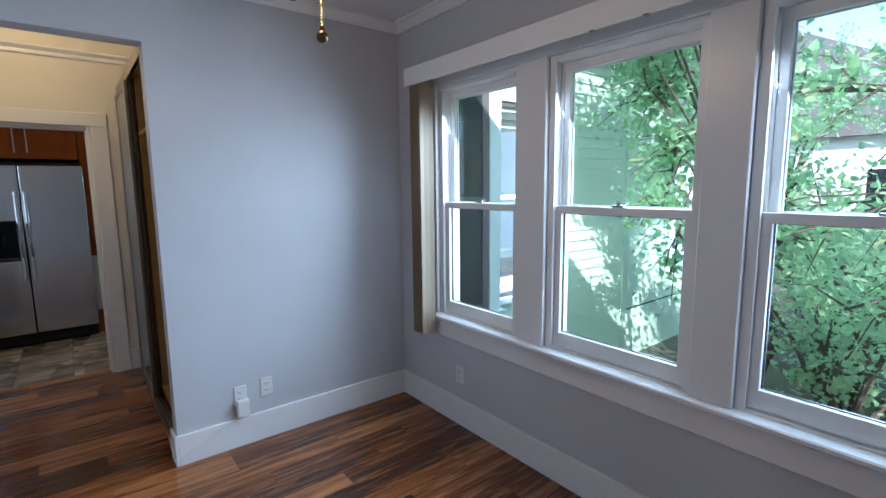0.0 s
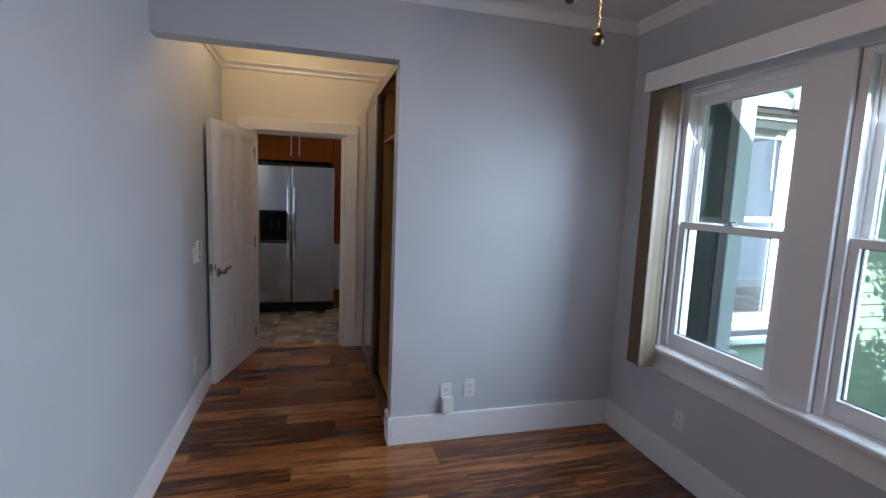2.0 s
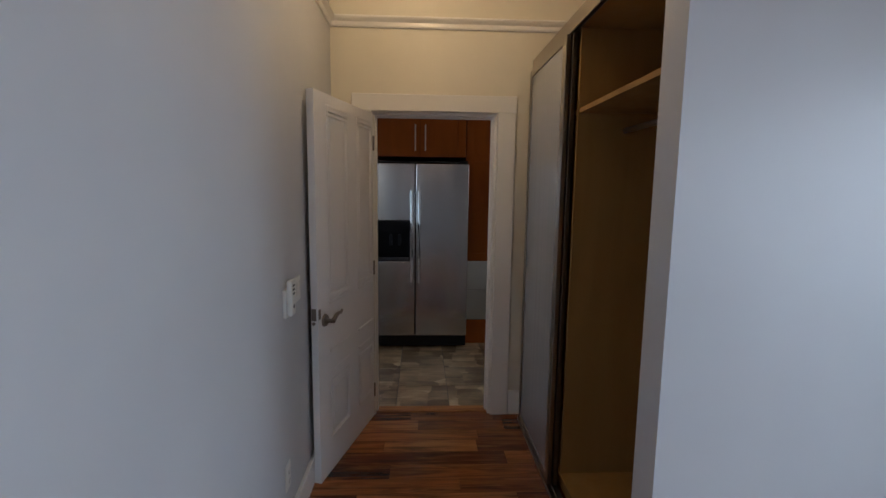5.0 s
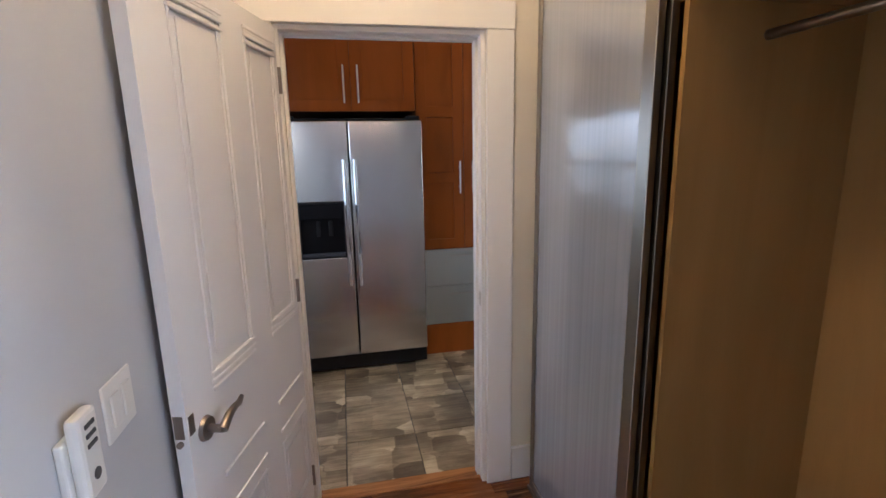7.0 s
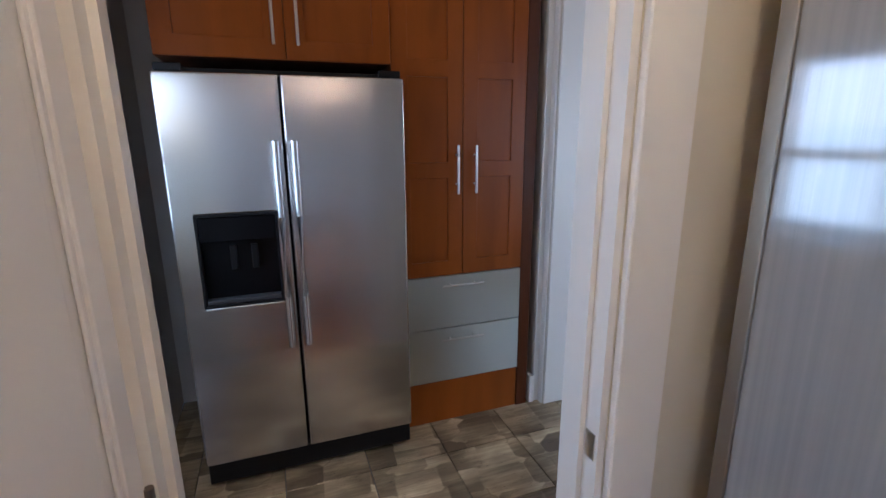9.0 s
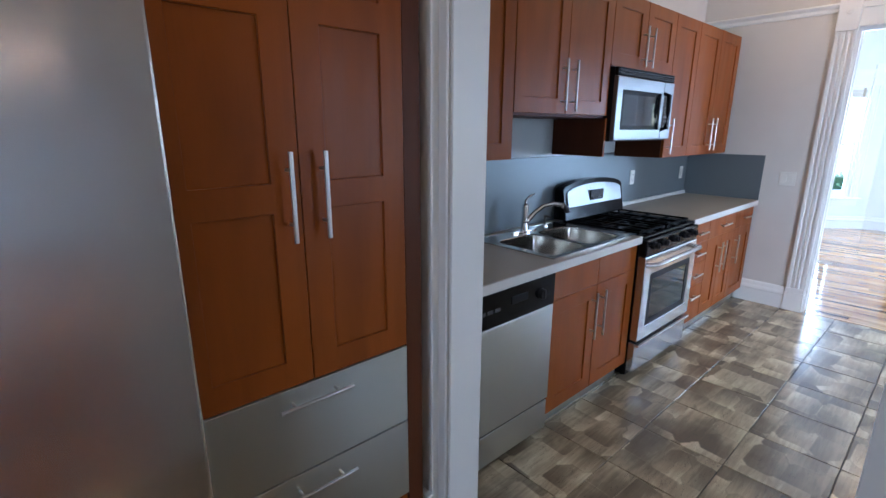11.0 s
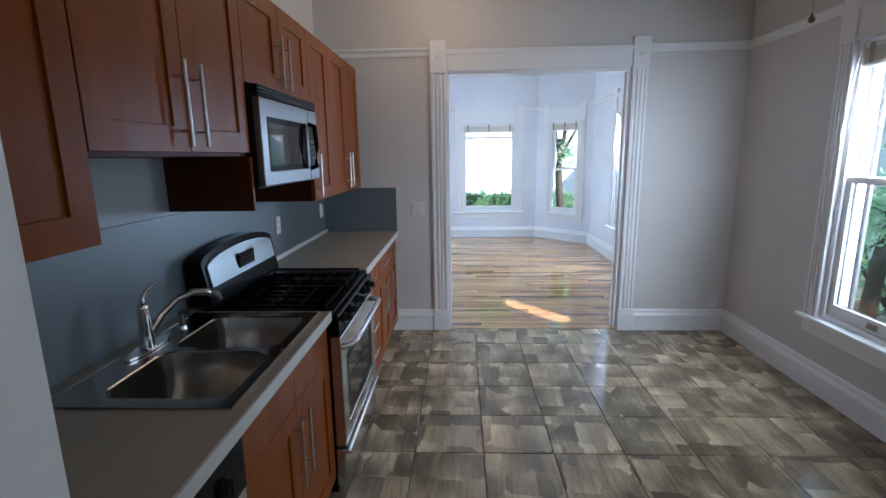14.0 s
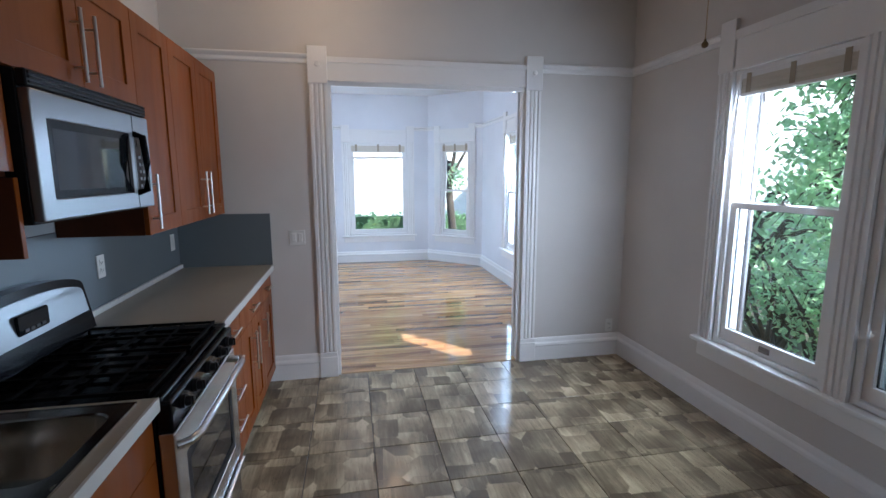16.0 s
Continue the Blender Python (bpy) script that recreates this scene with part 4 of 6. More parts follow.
def rounded(x0, x1, y0, y1, r):
    out = []
    for cx, cy, a0 in ((x1 - r, y1 - r, 0), (x0 + r, y1 - r, 90), (x0 + r, y0 + r, 180), (x1 - r, y0 + r, 270)):
        for k in range(7):
            a = radians(a0 + 15 * k)
            out.append((cx + r * math.cos(a), cy + r * math.sin(a)))
    return out


for (a, b), (u0, u1) in zip(HOLE, ((2.505, 2.8865), (2.8865, 3.27))):
    rim(bm, u0 - sx, u1 - sx, 3.400 - sy, 3.825 - sy, rounded(a - sx - 0.004, b - sx + 0.004, 3.428 - sy, 3.809 - sy, 0.055), rim_z)
box(bm, 2.505 - sx, 3.27 - sx, 3.825 - sy, 3.925 - sy, 0.0005, rim_z)
box(bm, 2.500 - sx, 3.275 - sx, 3.394 - sy, 3.400 - sy, 0.0003, 0.006)
box(bm, 2.500 - sx, 3.275 - sx, 3.925 - sy, 3.931 - sy, 0.0003, 0.006)
box(bm, 2.499 - sx, 2.505 - sx, 3.394 - sy, 3.931 - sy, 0.0003, 0.006)
box(bm, 3.270 - sx, 3.276 - sx, 3.394 - sy, 3.931 - sy, 0.0003, 0.006)
part("rim", bm, M["steel_sink"], sink)
for a, b in HOLE:
    c = ((a + b) / 2 - sx, 3.62 - sy)
    bm = cyl(bmesh.new(), (c[0], c[1], -0.166), (c[0], c[1], -0.162), 0.043, 24)
    cyl(bm, (c[0], c[1], -0.162), (c[0], c[1], -0.158), 0.030, 20, 0.022)
    part("drain", bm, M["chrome"], sink, "chrome basket drain")

tap = thing("kitchen_tap", (2.885, 3.875, 0.9215), "chrome single-lever pull-out kitchen tap", "tap")
bm = bmesh.new()
for k in range(2):
    ring_pts = [(0.115 * math.cos(a), 0.027 * math.sin(a), 0.0 if k == 0 else 0.008) for a in (2 * math.pi * i / 32 for i in range(32))]
    vs = [bm.verts.new(p) for p in ring_pts]
    if k == 0:
        low = vs
    else:
        for i in range(32):
            bm.faces.new((low[i], low[(i + 1) % 32], vs[(i + 1) % 32], vs[i]))
        bm.faces.new(vs)
        bm.faces.new(low[::-1])
part("base_plate", bm, M["chrome"], tap)
bm = cyl(bmesh.new(), (0, 0, 0.008), (0, 0, 0.05), 0.026, 20, 0.021)
cyl(bm, (0, 0, 0.05), (0, 0, 0.145), 0.021, 20, 0.019)
ball(bm, (0, 0, 0.148), 0.0195, 16)
part("body", bm, M["chrome"], tap, smooth=True)
part("lever", tube(bmesh.new(), [(0, 0, 0.158), (0.004, 0.004, 0.178), (0.026, 0.004, 0.196), (0.060, 0.002, 0.212), (0.085, 0, 0.216)], 0.007, 10, [0.010, 0.009, 0.007, 0.006, 0.004]), M["chrome"], tap, smooth=True)
pts = [(0.012, -0.008, 0.06), (0.05, -0.03, 0.11), (0.095, -0.06, 0.150), (0.145, -0.095, 0.162), (0.185, -0.123, 0.152), (0.205, -0.137, 0.136)]
part("spout", tube(bmesh.new(), pts, 0.013, 12, [0.016, 0.0145, 0.013, 0.013, 0.015, 0.016]), M["chrome"], tap, smooth=True)
part("spray_head", tube(bmesh.new(), [(0.196, -0.131, 0.150), (0.214, -0.143, 0.128), (0.220, -0.147, 0.108)], 0.017, 14, [0.0165, 0.019, 0.0165]), M["grey_plastic"], tap, "dark spray head ring", smooth=True)

pump = thing("soap_pump", (3.085, 3.872, 0.9195), "small dark soap pump on the sink deck", "soap pump")
part("collar", cyl(bmesh.new(), (0, 0, 0), (0, 0, 0.014), 0.019, 18, 0.016), M["chrome"], pump, smooth=True)
part("stem", cyl(bmesh.new(), (0, 0, 0.014), (0, 0, 0.062), 0.009, 14), M["pewter"], pump, smooth=True)
part("nozzle", tube(bmesh.new(), [(0, 0.006, 0.064), (0, -0.012, 0.070), (0, -0.045, 0.064)], 0.007, 10, [0.010, 0.009, 0.005]), M["pewter"], pump, smooth=True)

# ---- dishwasher ----
dw = thing("dishwasher", (2.172, YB, 0.0), "stainless dishwasher with black control panel", "dishwasher")
part("body", bx(-0.296, 0.296, 0.02, 0.58, 0.09, 0.868), M["black_matt"], dw)
part("door", bx(-0.297, 0.297, -0.012, 0.02, 0.215, 0.712), M["steel_v"], dw, bevel=0.004)
cp = part("control_panel", bx(-0.297, 0.297, -0.016, 0.02, 0.716, 0.868), M["black"], dw, "glossy black control panel", bevel=0.005)
part("latch", bx(-0.02, 0.09, -0.020, -0.0155, 0.79, 0.825), M["black_matt"], cp, bevel=0.004)
bm = cyl(bmesh.new(), (0.19, -0.016, 0.79), (0.19, -0.034, 0.79), 0.026, 24, 0.022)
box(bm, 0.187, 0.193, -0.038, -0.033, 0.77, 0.81)
part("dial", bm, M["black_matt"], cp)
for k in range(4):
    part("button", bx(-0.26 + 0.045 * k, -0.228 + 0.045 * k, -0.0195, -0.0155, 0.782, 0.796), M["grey_plastic"], cp)
part("kick_panel", bx(-0.297, 0.297, -0.006, 0.02, 0.045, 0.200), M["steel_v"], dw, bevel=0.003)
part("vent_gap", bx(-0.29, 0.29, 0.0, 0.02, 0.2005, 0.2145), M["black_matt"], dw)

# ---- range ----
rg = thing("gas_range", (3.683, 3.335, 0.0), "freestanding gas range, black top, stainless door", "range")
RW = 0.376
part("body", bx(-RW, RW, 0.03, 0.62, 0.02, 0.894), M["black"], rg, bevel=0.003, seg=1)
part("cooktop", bx(-RW - 0.002, RW + 0.002, 0.005, 0.60, 0.895, 0.910), M["black"], rg, bevel=0.006)
fp = part("control_front", bx(-RW, RW, -0.018, 0.03, 0.795, 0.893), M["black"], rg, "black control strip with knobs", bevel=0.008)
for k in (-0.28, -0.16, 0.0, 0.16, 0.28):
    bm = cyl(bmesh.new(), (k, -0.018, 0.852), (k, -0.030, 0.852), 0.023, 20)
    cyl(bm, (k, -0.030, 0.852), (k, -0.048, 0.852), 0.018, 20, 0.015)
    box(bm, k - 0.004, k + 0.004, -0.054, -0.040, 0.836, 0.868)
    part("knob", bm, M["black_matt"], fp)
od = part("oven_door", ring(bmesh.new(), -RW, RW, -0.022, 0.028, 0.262, 0.792, 0.085, top=0.115, bottom=0.085), M["steel"], rg, "stainless oven door", bevel=0.005)
part("oven_window", bx(-RW + 0.084, RW - 0.084, -0.016, 0.010, 0.346, 0.678), M["black_glass"], od, "dark oven glass")
part("window_border", ring(bmesh.new(), -RW + 0.083, RW - 0.083, -0.0185, -0.0165, 0.345, 0.679, 0.040), M["black_matt"], od)
bm = tube(bmesh.new(), [(-RW + 0.02, -0.022, 0.742), (-RW + 0.03, -0.055, 0.748), (-RW + 0.07, -0.070, 0.750), (0, -0.074, 0.752), (RW - 0.07, -0.070, 0.750), (RW - 0.03, -0.055, 0.748), (RW - 0.02, -0.022, 0.742)], 0.015, 12)
part("handle", bm, M["steel"], od, "curved steel oven handle", smooth=True)
dr = part("drawer", bx(-RW, RW, -0.012, 0.03, 0.055, 0.245), M["steel"], rg, "stainless warming drawer", bevel=0.004)
part("drawer_lip", bx(-RW, RW, -0.040, -0.008, 0.222, 0.246), M["steel"], dr, bevel=0.008)
for k in (-0.33, 0.33):
    for y in (0.07, 0.55):
        part("foot", cyl(bmesh.new(), (k, y, 0.0), (k, y, 0.022), 0.018, 12), M["black_matt"], rg)
# back guard with an arched top
bm = bmesh.new()
prof = [(-RW, 0.93), (RW, 0.93)] + [(RW * math.cos(a), 1.120 + 0.062 * math.sin(a)) for a in (math.pi * i / 16 for i in range(17))]
f0 = [bm.verts.new((x, 0.530 + (z - 0.93) * 0.18, z)) for x, z in prof]
f1 = [bm.verts.new((x, 0.630, z)) for x, z in prof]
for i in range(len(prof)):
    bm.faces.new((f0[i], f0[(i + 1) % len(prof)], f1[(i + 1) % len(prof)], f1[i]))
bm.faces.new(f0[::-1])
bm.faces.new(f1)
bgd = part("back_guard", bm, M["black"], rg, "black arched back guard")
bm = bmesh.new()
prof = [(-RW + 0.030, 1.012), (RW - 0.030, 1.012)] + [((RW - 0.030) * math.cos(a), 1.098 + 0.052 * math.sin(a)) for a in (math.pi * i / 16 for i in range(17))]
f0 = [bm.verts.new((x, 0.522 + (z - 0.93) * 0.18, z)) for x, z in prof]
f1 = [bm.verts.new((x, 0.535 + (z - 0.93) * 0.18, z)) for x, z in prof]
for i in range(len(prof)):
    bm.faces.new((f0[i], f0[(i + 1) % len(prof)], f1[(i + 1) % len(prof)], f1[i]))
bm.faces.new(f0[::-1])
part("fascia", bm, M["steel_app"], bgd, "stainless control fascia")
bm = bx(-0.085, 0.085, 0.5365, 0.549, 1.036, 1.108)
bmesh.ops.bevel(bm, geom=list(bm.edges), offset=0.004, segments=2, affect="EDGES")
part("display", bm, M["black_glass"], bgd, "black oval clock display")
for k in (-0.055, -0.025, 0.005, 0.035):
    part("button", bx(k, k + 0.02, 0.5335, 0.537, 1.045, 1.055), M["grey_plastic"], bgd)
# burners and grates
for sx_ in (-1, 1):
    for y in (0.17, 0.43):
        c = (sx_ * 0.19, y)
        bm = cyl(bmesh.new(), (c[0], c[1], 0.910), (c[0], c[1], 0.917), 0.055, 24)
        cyl(bm, (c[0], c[1], 0.917), (c[0], c[1], 0.922), 0.036, 24, 0.034)
        part("burner", bm, M["iron"], rg)
    bm = bmesh.new()
    x0, x1 = sorted((sx_ * 0.03, sx_ * 0.355))
    for y in (0.05, 0.30, 0.55):
        box(bm, x0, x1, y - 0.005, y + 0.005, 0.920, 0.931)
    for x in (x0, (x0 + x1) / 2 - 0.006, x1 - 0.012):
        box(bm, x, x + 0.010, 0.05, 0.55, 0.9203, 0.9307)
    for y in (0.17, 0.43):
        box(bm, x0, x1, y - 0.004, y + 0.004, 0.9206, 0.9304)
    for x in (x0 + 0.004, x1 - 0.016):
        for y in (0.052, 0.54):
            box(bm, x, x + 0.010, y, y + 0.010, 0.910, 0.9206)
    part("grate", bm, M["iron"], rg, "black cast iron grate")

# ---- microwave ----
mw = thing("microwave", (3.68, 3.585, 1.443), "over-the-range stainless microwave with black door glass", "microwave")
W2 = 0.372
part("body", bx(-W2, W2, 0.03, BACK - 3.585, 0, 0.417), M["black_matt"], mw, bevel=0.003, seg=1)
vent = part("vent_grille", bx(-W2, W2, 0.004, 0.03, 0.372, 0.417), M["black_matt"], mw, "black top vent grille", bevel=0.004, seg=1)
for k in range(3):
    part("slat", bx(-W2 + 0.01, W2 - 0.01, 0.0, 0.004, 0.379 + 0.013 * k, 0.386 + 0.013 * k), M["black"], vent)
dr = part("door", ring(bmesh.new(), -W2, 0.225, 0.0, 0.03, 0.008, 0.368, 0.062, right=0.03, top=0.075, bottom=0.062), M["steel_app"], mw, "stainless microwave door", bevel=0.004)
part("window", bx(-W2 + 0.06, 0.197, 0.004, 0.02, 0.069, 0.294), M["black_glass"], dr, "dark microwave window")
part("window_border", ring(bmesh.new(), -W2 + 0.061, 0.196, 0.0015, 0.0035, 0.069, 0.294, 0.024), M["black"], dr)
bm = tube(bmesh.new(), [(0.235, 0.005, 0.068), (0.232, -0.030, 0.078), (0.232, -0.038, 0.185), (0.232, -0.030, 0.285), (0.235, 0.005, 0.296)], 0.013, 12)
part("handle", bm, M["black"], dr, "black curved door handle", smooth=True)
cp = part("control_panel", ring(bmesh.new(), 0.228, W2, 0.0, 0.03, 0.008, 0.368, 0.006, right=0.022, top=0.075, bottom=0.062), M["steel_app"], mw, bevel=0.003, seg=1)
part("keypad", bx(0.235, W2 - 0.021, 0.002, 0.02, 0.071, 0.292), M["black_glass"], cp, "black keypad panel")
for r_ in range(5):
    for c_ in range(3):
        part("key", bx(0.258 + 0.03 * c_, 0.278 + 0.03 * c_, 0.0005, 0.002, 0.088 + 0.028 * r_, 0.100 + 0.028 * r_), M["grey_plastic"], cp)
part("clock", bx(0.258, 0.340, 0.0005, 0.002, 0.245, 0.275), M["black_glass"], cp)

# ---- refrigerator ----
fg = thing("refrigerator", (0.432, 3.155, 0.0), "side-by-side stainless steel refrigerator with ice dispenser", "refrigerator")
FW, SEAM = 0.458, -0.030
part("body", bx(-FW, FW, 0.075, 0.80, 0.02, 1.735), M["black_matt"], fg, bevel=0.004, seg=1)
dl = part("freezer_door", ring(bmesh.new(), -FW, SEAM - 0.004, 0.0, 0.068, 0.125, 1.735, 0.075, right=0.045, top=0.520, bottom=0.712), M["steel"], fg, "stainless freezer door", bevel=0.007)
drr = part("fridge_door", bx(SEAM + 0.004, FW, 0.0, 0.068, 0.125, 1.735), M["steel"], fg, "stainless fridge door", bevel=0.007)
dp = part("dispenser", bx(-FW + 0.07, SEAM - 0.048, 0.045, 0.060, 0.832, 1.220), M["black"], dl, "black ice and water dispenser")
part("dispenser_frame", ring(bmesh.new(), -FW + 0.075, SEAM - 0.049, -0.003, 0.046, 0.837, 1.215, 0.010), M["black_matt"], dl, bevel=0.002, seg=1)
part("dispenser_controls", bx(-FW + 0.087, SEAM - 0.061, 0.0, 0.044, 1.105, 1.203), M["black"], dl, bevel=0.004)
part("dispenser_tray", bx(-FW + 0.087, SEAM - 0.061, 0.004, 0.044, 0.849, 0.867), M["grey_plastic"], dl, bevel=0.003, seg=1)
for a in (-0.27, -0.19):
    part("paddle", bx(a, a + 0.025, 0.020, 0.044, 0.985, 1.085), M["black_matt"], dl, bevel=0.004)
for sx_, door in ((SEAM - 0.034, dl), (SEAM + 0.034, drr)):
    bm = tube(bmesh.new(), [(sx_, -0.055, 0.65), (sx_, -0.057, 0.87), (sx_, -0.057, 1.2), (sx_, -0.055, 1.49)], 0.0145, 14)
    for z in (0.675, 1.465):
        box(bm, sx_ - 0.009, sx_ + 0.009, -0.052, 0.002, z - 0.016, z + 0.016)
    part("handle", bm, M["handle_steel"], door, "long polished steel bar handle", smooth=True)
part("kick_grille", bx(-FW + 0.004, FW - 0.004, 0.020, 0.075, 0.020, 0.118), M["black_matt"], fg, "black base grille", bevel=0.004, seg=1)
bm = bx(-FW + 0.02, FW - 0.02, 0.03, 0.20, 1.7355, 1.752)
box(bm, FW - 0.10, FW - 0.01, 0.010, 0.12, 1.7365, 1.765)
box(bm, -FW + 0.01, -FW + 0.10, 0.010, 0.12, 1.7365, 1.765)
part("hinge_cover", bm, M["black_matt"], fg, bevel=0.003, seg=1)
for k in (-0.38, 0.38):
    for y in (0.15, 0.72):
        part("foot", cyl(bmesh.new(), (k, y, 0), (k, y, 0.024), 0.022, 12), M["black_matt"], fg)

# ---- hall door, open against the west wall ----
hinge = Vector((0.150, YD - 0.024, 0.0))
free = Vector((-0.045, 1.085, 0.0))
du = (free - hinge).normalized()
dv = Vector((-du.y, du.x, 0))
if dv.x < 0:
    dv = -dv
door_m = Matrix(((du.x, dv.x, 0, hinge.x), (du.y, dv.y, 0, hinge.y), (0, 0, 1, 0.008), (0, 0, 0, 1)))
dr_ = tagged(thing("door_1", door_m, "white four-panel interior door standing open", "door"), kind="structure")
DWID, DH = 0.757, 1.957
cols_ = ((0.028, 0.252), (0.385, 0.628))
rows_ = ((0.185, 0.505), (0.945, DH - 0.060))
leaf = part("leaf", panelled(bmesh.new(), [0, *cols_[0], *cols_[1], DWID], [0, *rows_[0], *rows_[1], DH], 0.0, -0.036,
                             {(1, 1), (3, 1), (1, 3), (3, 3)}, 0.007), M["door_paint"], dr_)
for a, b in cols_:
    for lo, hi in rows_:
        ring_ = ring(bmesh.new(), a + 0.001, b - 0.001, -0.006, 0.004, lo + 0.001, hi - 0.001, 0.010)
        ring(ring_, a + 0.011, b - 0.011, -0.006, -0.0005, lo + 0.011, hi - 0.011, 0.009)
        part("panel_moulding", ring_, M["door_paint"], dr_, bevel=0.0015, seg=1)
        part("panel", bx(a + 0.038, b - 0.038, -0.0062, -0.001, lo + 0.055, hi - 0.055), M["door_paint"], dr_, bevel=0.004)
    # triple bars across the head and the foot of each tall panel
    for z in (DH - 0.078, 0.940):
        for k in range(3):
            part("panel_bar", bx(a - 0.004, b + 0.004, -0.006, 0.006, z + 0.021 * k - 0.028, z + 0.021 * k - 0.014), M["door_paint"], dr_, bevel=0.003, seg=1)
    # a single ledge bar above each lower panel
    part("ledge_bar", bx(a - 0.004, b + 0.004, -0.001, 0.007, 0.655, 0.672), M["door_paint"], dr_, bevel=0.003, seg=1)
    part("ledge_bar", bx(a - 0.004, b + 0.004, -0.001, 0.006, 0.545, 0.560), M["door_paint"], dr_, bevel=0.003, seg=1)
hx = DWID - 0.070
bm = cyl(bmesh.new(), (hx, 0, 0.842), (hx, 0.010, 0.842), 0.033, 28, 0.029)
cyl(bm, (hx, 0.010, 0.842), (hx, 0.048, 0.842), 0.011, 16)
tube(bm, [(hx + 0.006, 0.048, 0.842), (hx - 0.03, 0.050, 0.864), (hx - 0.06, 0.050, 0.870), (hx - 0.085, 0.048, 0.864), (hx - 0.108, 0.046, 0.873)], 0.010, 12, [0.013, 0.011, 0.009, 0.009, 0.006])
part("lever_handle", bm, M["pewter"], dr_, "dark pewter wave lever handle", smooth=True)
bm = bx(DWID - 0.0005, DWID + 0.0012, -0.033, -0.009, 0.855, 0.915)
cyl(bm, (DWID, -0.021, 0.842), (DWID + 0.008, -0.021, 0.842), 0.008, 12)
part("latch_plate", bm, M["pewter"], dr_, "dark latch plate")
part("edge_bore_plate", bx(DWID - 0.028, DWID - 0.006, 0.0, 0.0014, 0.860, 0.910), M["pewter"], dr_)
for z in (0.18, 1.0, 1.78):
    part("hinge", cyl(bmesh.new(), (-0.002, 0.004, z - 0.045), (-0.002, 0.004, z + 0.045), 0.0065, 12), M["pewter"], dr_, "dark butt hinge")

# ---- wardrobe ----
wd = thing("wardrobe", (1.12, 0.135, 0.0), "oak-veneer wardrobe with one frosted sliding door, half open", "wardrobe")
WL, WDp, WH = 1.610, 0.565, 2.255
part("side_panel", bx(0.02, WDp, 0, 0.02, 0.0, WH), M["birch"], wd)
part("side_panel", bx(0.02, WDp, WL - 0.02, WL, 0.0, WH), M["birch"], wd)
part("divider", bx(0.045, WDp, 0.862, 0.878, 0.10, WH - 0.02), M["birch"], wd)
part("back_panel", bx(WDp, WDp + 0.008, 0, WL, 0.0, WH), M["birch"], wd)
part("bottom", bx(0.04, WDp, 0.02, WL - 0.02, 0.085, 0.10), M["birch"], wd)
part("plinth", bx(0.06, 0.078, 0.02, WL - 0.02, 0.0, 0.085), M["birch"], wd)
part("top", bx(0.02, WDp, 0.02, WL - 0.02, WH - 0.02, WH), M["birch"], wd)
part("shelf", bx(0.05, WDp, 0.02, 0.862, 1.865, 1.885), M["birch"], wd)
part("shelf", bx(0.05, WDp, 0.878, WL - 0.02, 1.865, 1.885), M["birch"], wd)
part("hanging_rail", cyl(bmesh.new(), (0.27, 0.02, 1.79), (0.27, 0.862, 1.79), 0.012, 16), M["alu"], wd, "grey metal hanging rail", smooth=True)
bm = bx(0.0, 0.045, 0, WL, WH, WH + 0.03)
box(bm, 0.0, 0.006, 0, WL, WH - 0.035, WH)
box(bm, 0.020, 0.024, 0.02, WL - 0.02, WH - 0.035, WH - 0.0205)
part("top_track", bm, M["alu"], wd, "bronze aluminium top track")
bm = bx(-0.02, 0.040, 0.0, WL, 0.0, 0.012)
box(bm, -0.02, -0.016, 0.0, WL, 0.012, 0.020)
box(bm, 0.008, 0.011, 0.0, WL, 0.012, 0.020)
part("floor_track", bm, M["alu"], wd, "aluminium floor track")
part("edge_strip", bx(0.0, 0.019, 0.0, 0.022, 0.0125, WH - 0.036), M["alu"], wd)


for y0, y1, x0, edge, metal in ((0.893, WL - 0.004, -0.003, 0.052, M["alu"]), (0.880, WL - 0.010, 0.024, 0.026, M["bronze"])):
    bm = bmesh.new()
    a, b = y0, y1
    z0_, z1_ = 0.0215, WH - 0.038
    xa, xb = x0 - 0.011, x0 + 0.011
    box(bm, xa, xb, a, a + edge, z0_, z1_)
    box(bm, xa, xb, b - 0.030, b, z0_, z1_)
    box(bm, xa, xb, a + edge, b - 0.030, z0_, z0_ + 0.035)
    box(bm, xa, xb, a + edge, b - 0.030, z1_ - 0.035, z1_)
    sd = part("sliding_door", bm, metal, wd, "sliding door in bronze aluminium frame", bevel=0.002, seg=1)
    part("frosted_panel", bx(x0 - 0.004, x0 + 0.004, a + edge - 0.003, b - 0.027, z0_ + 0.032, z1_ - 0.032), M["frosted"], sd, "grey frosted ribbed panel")


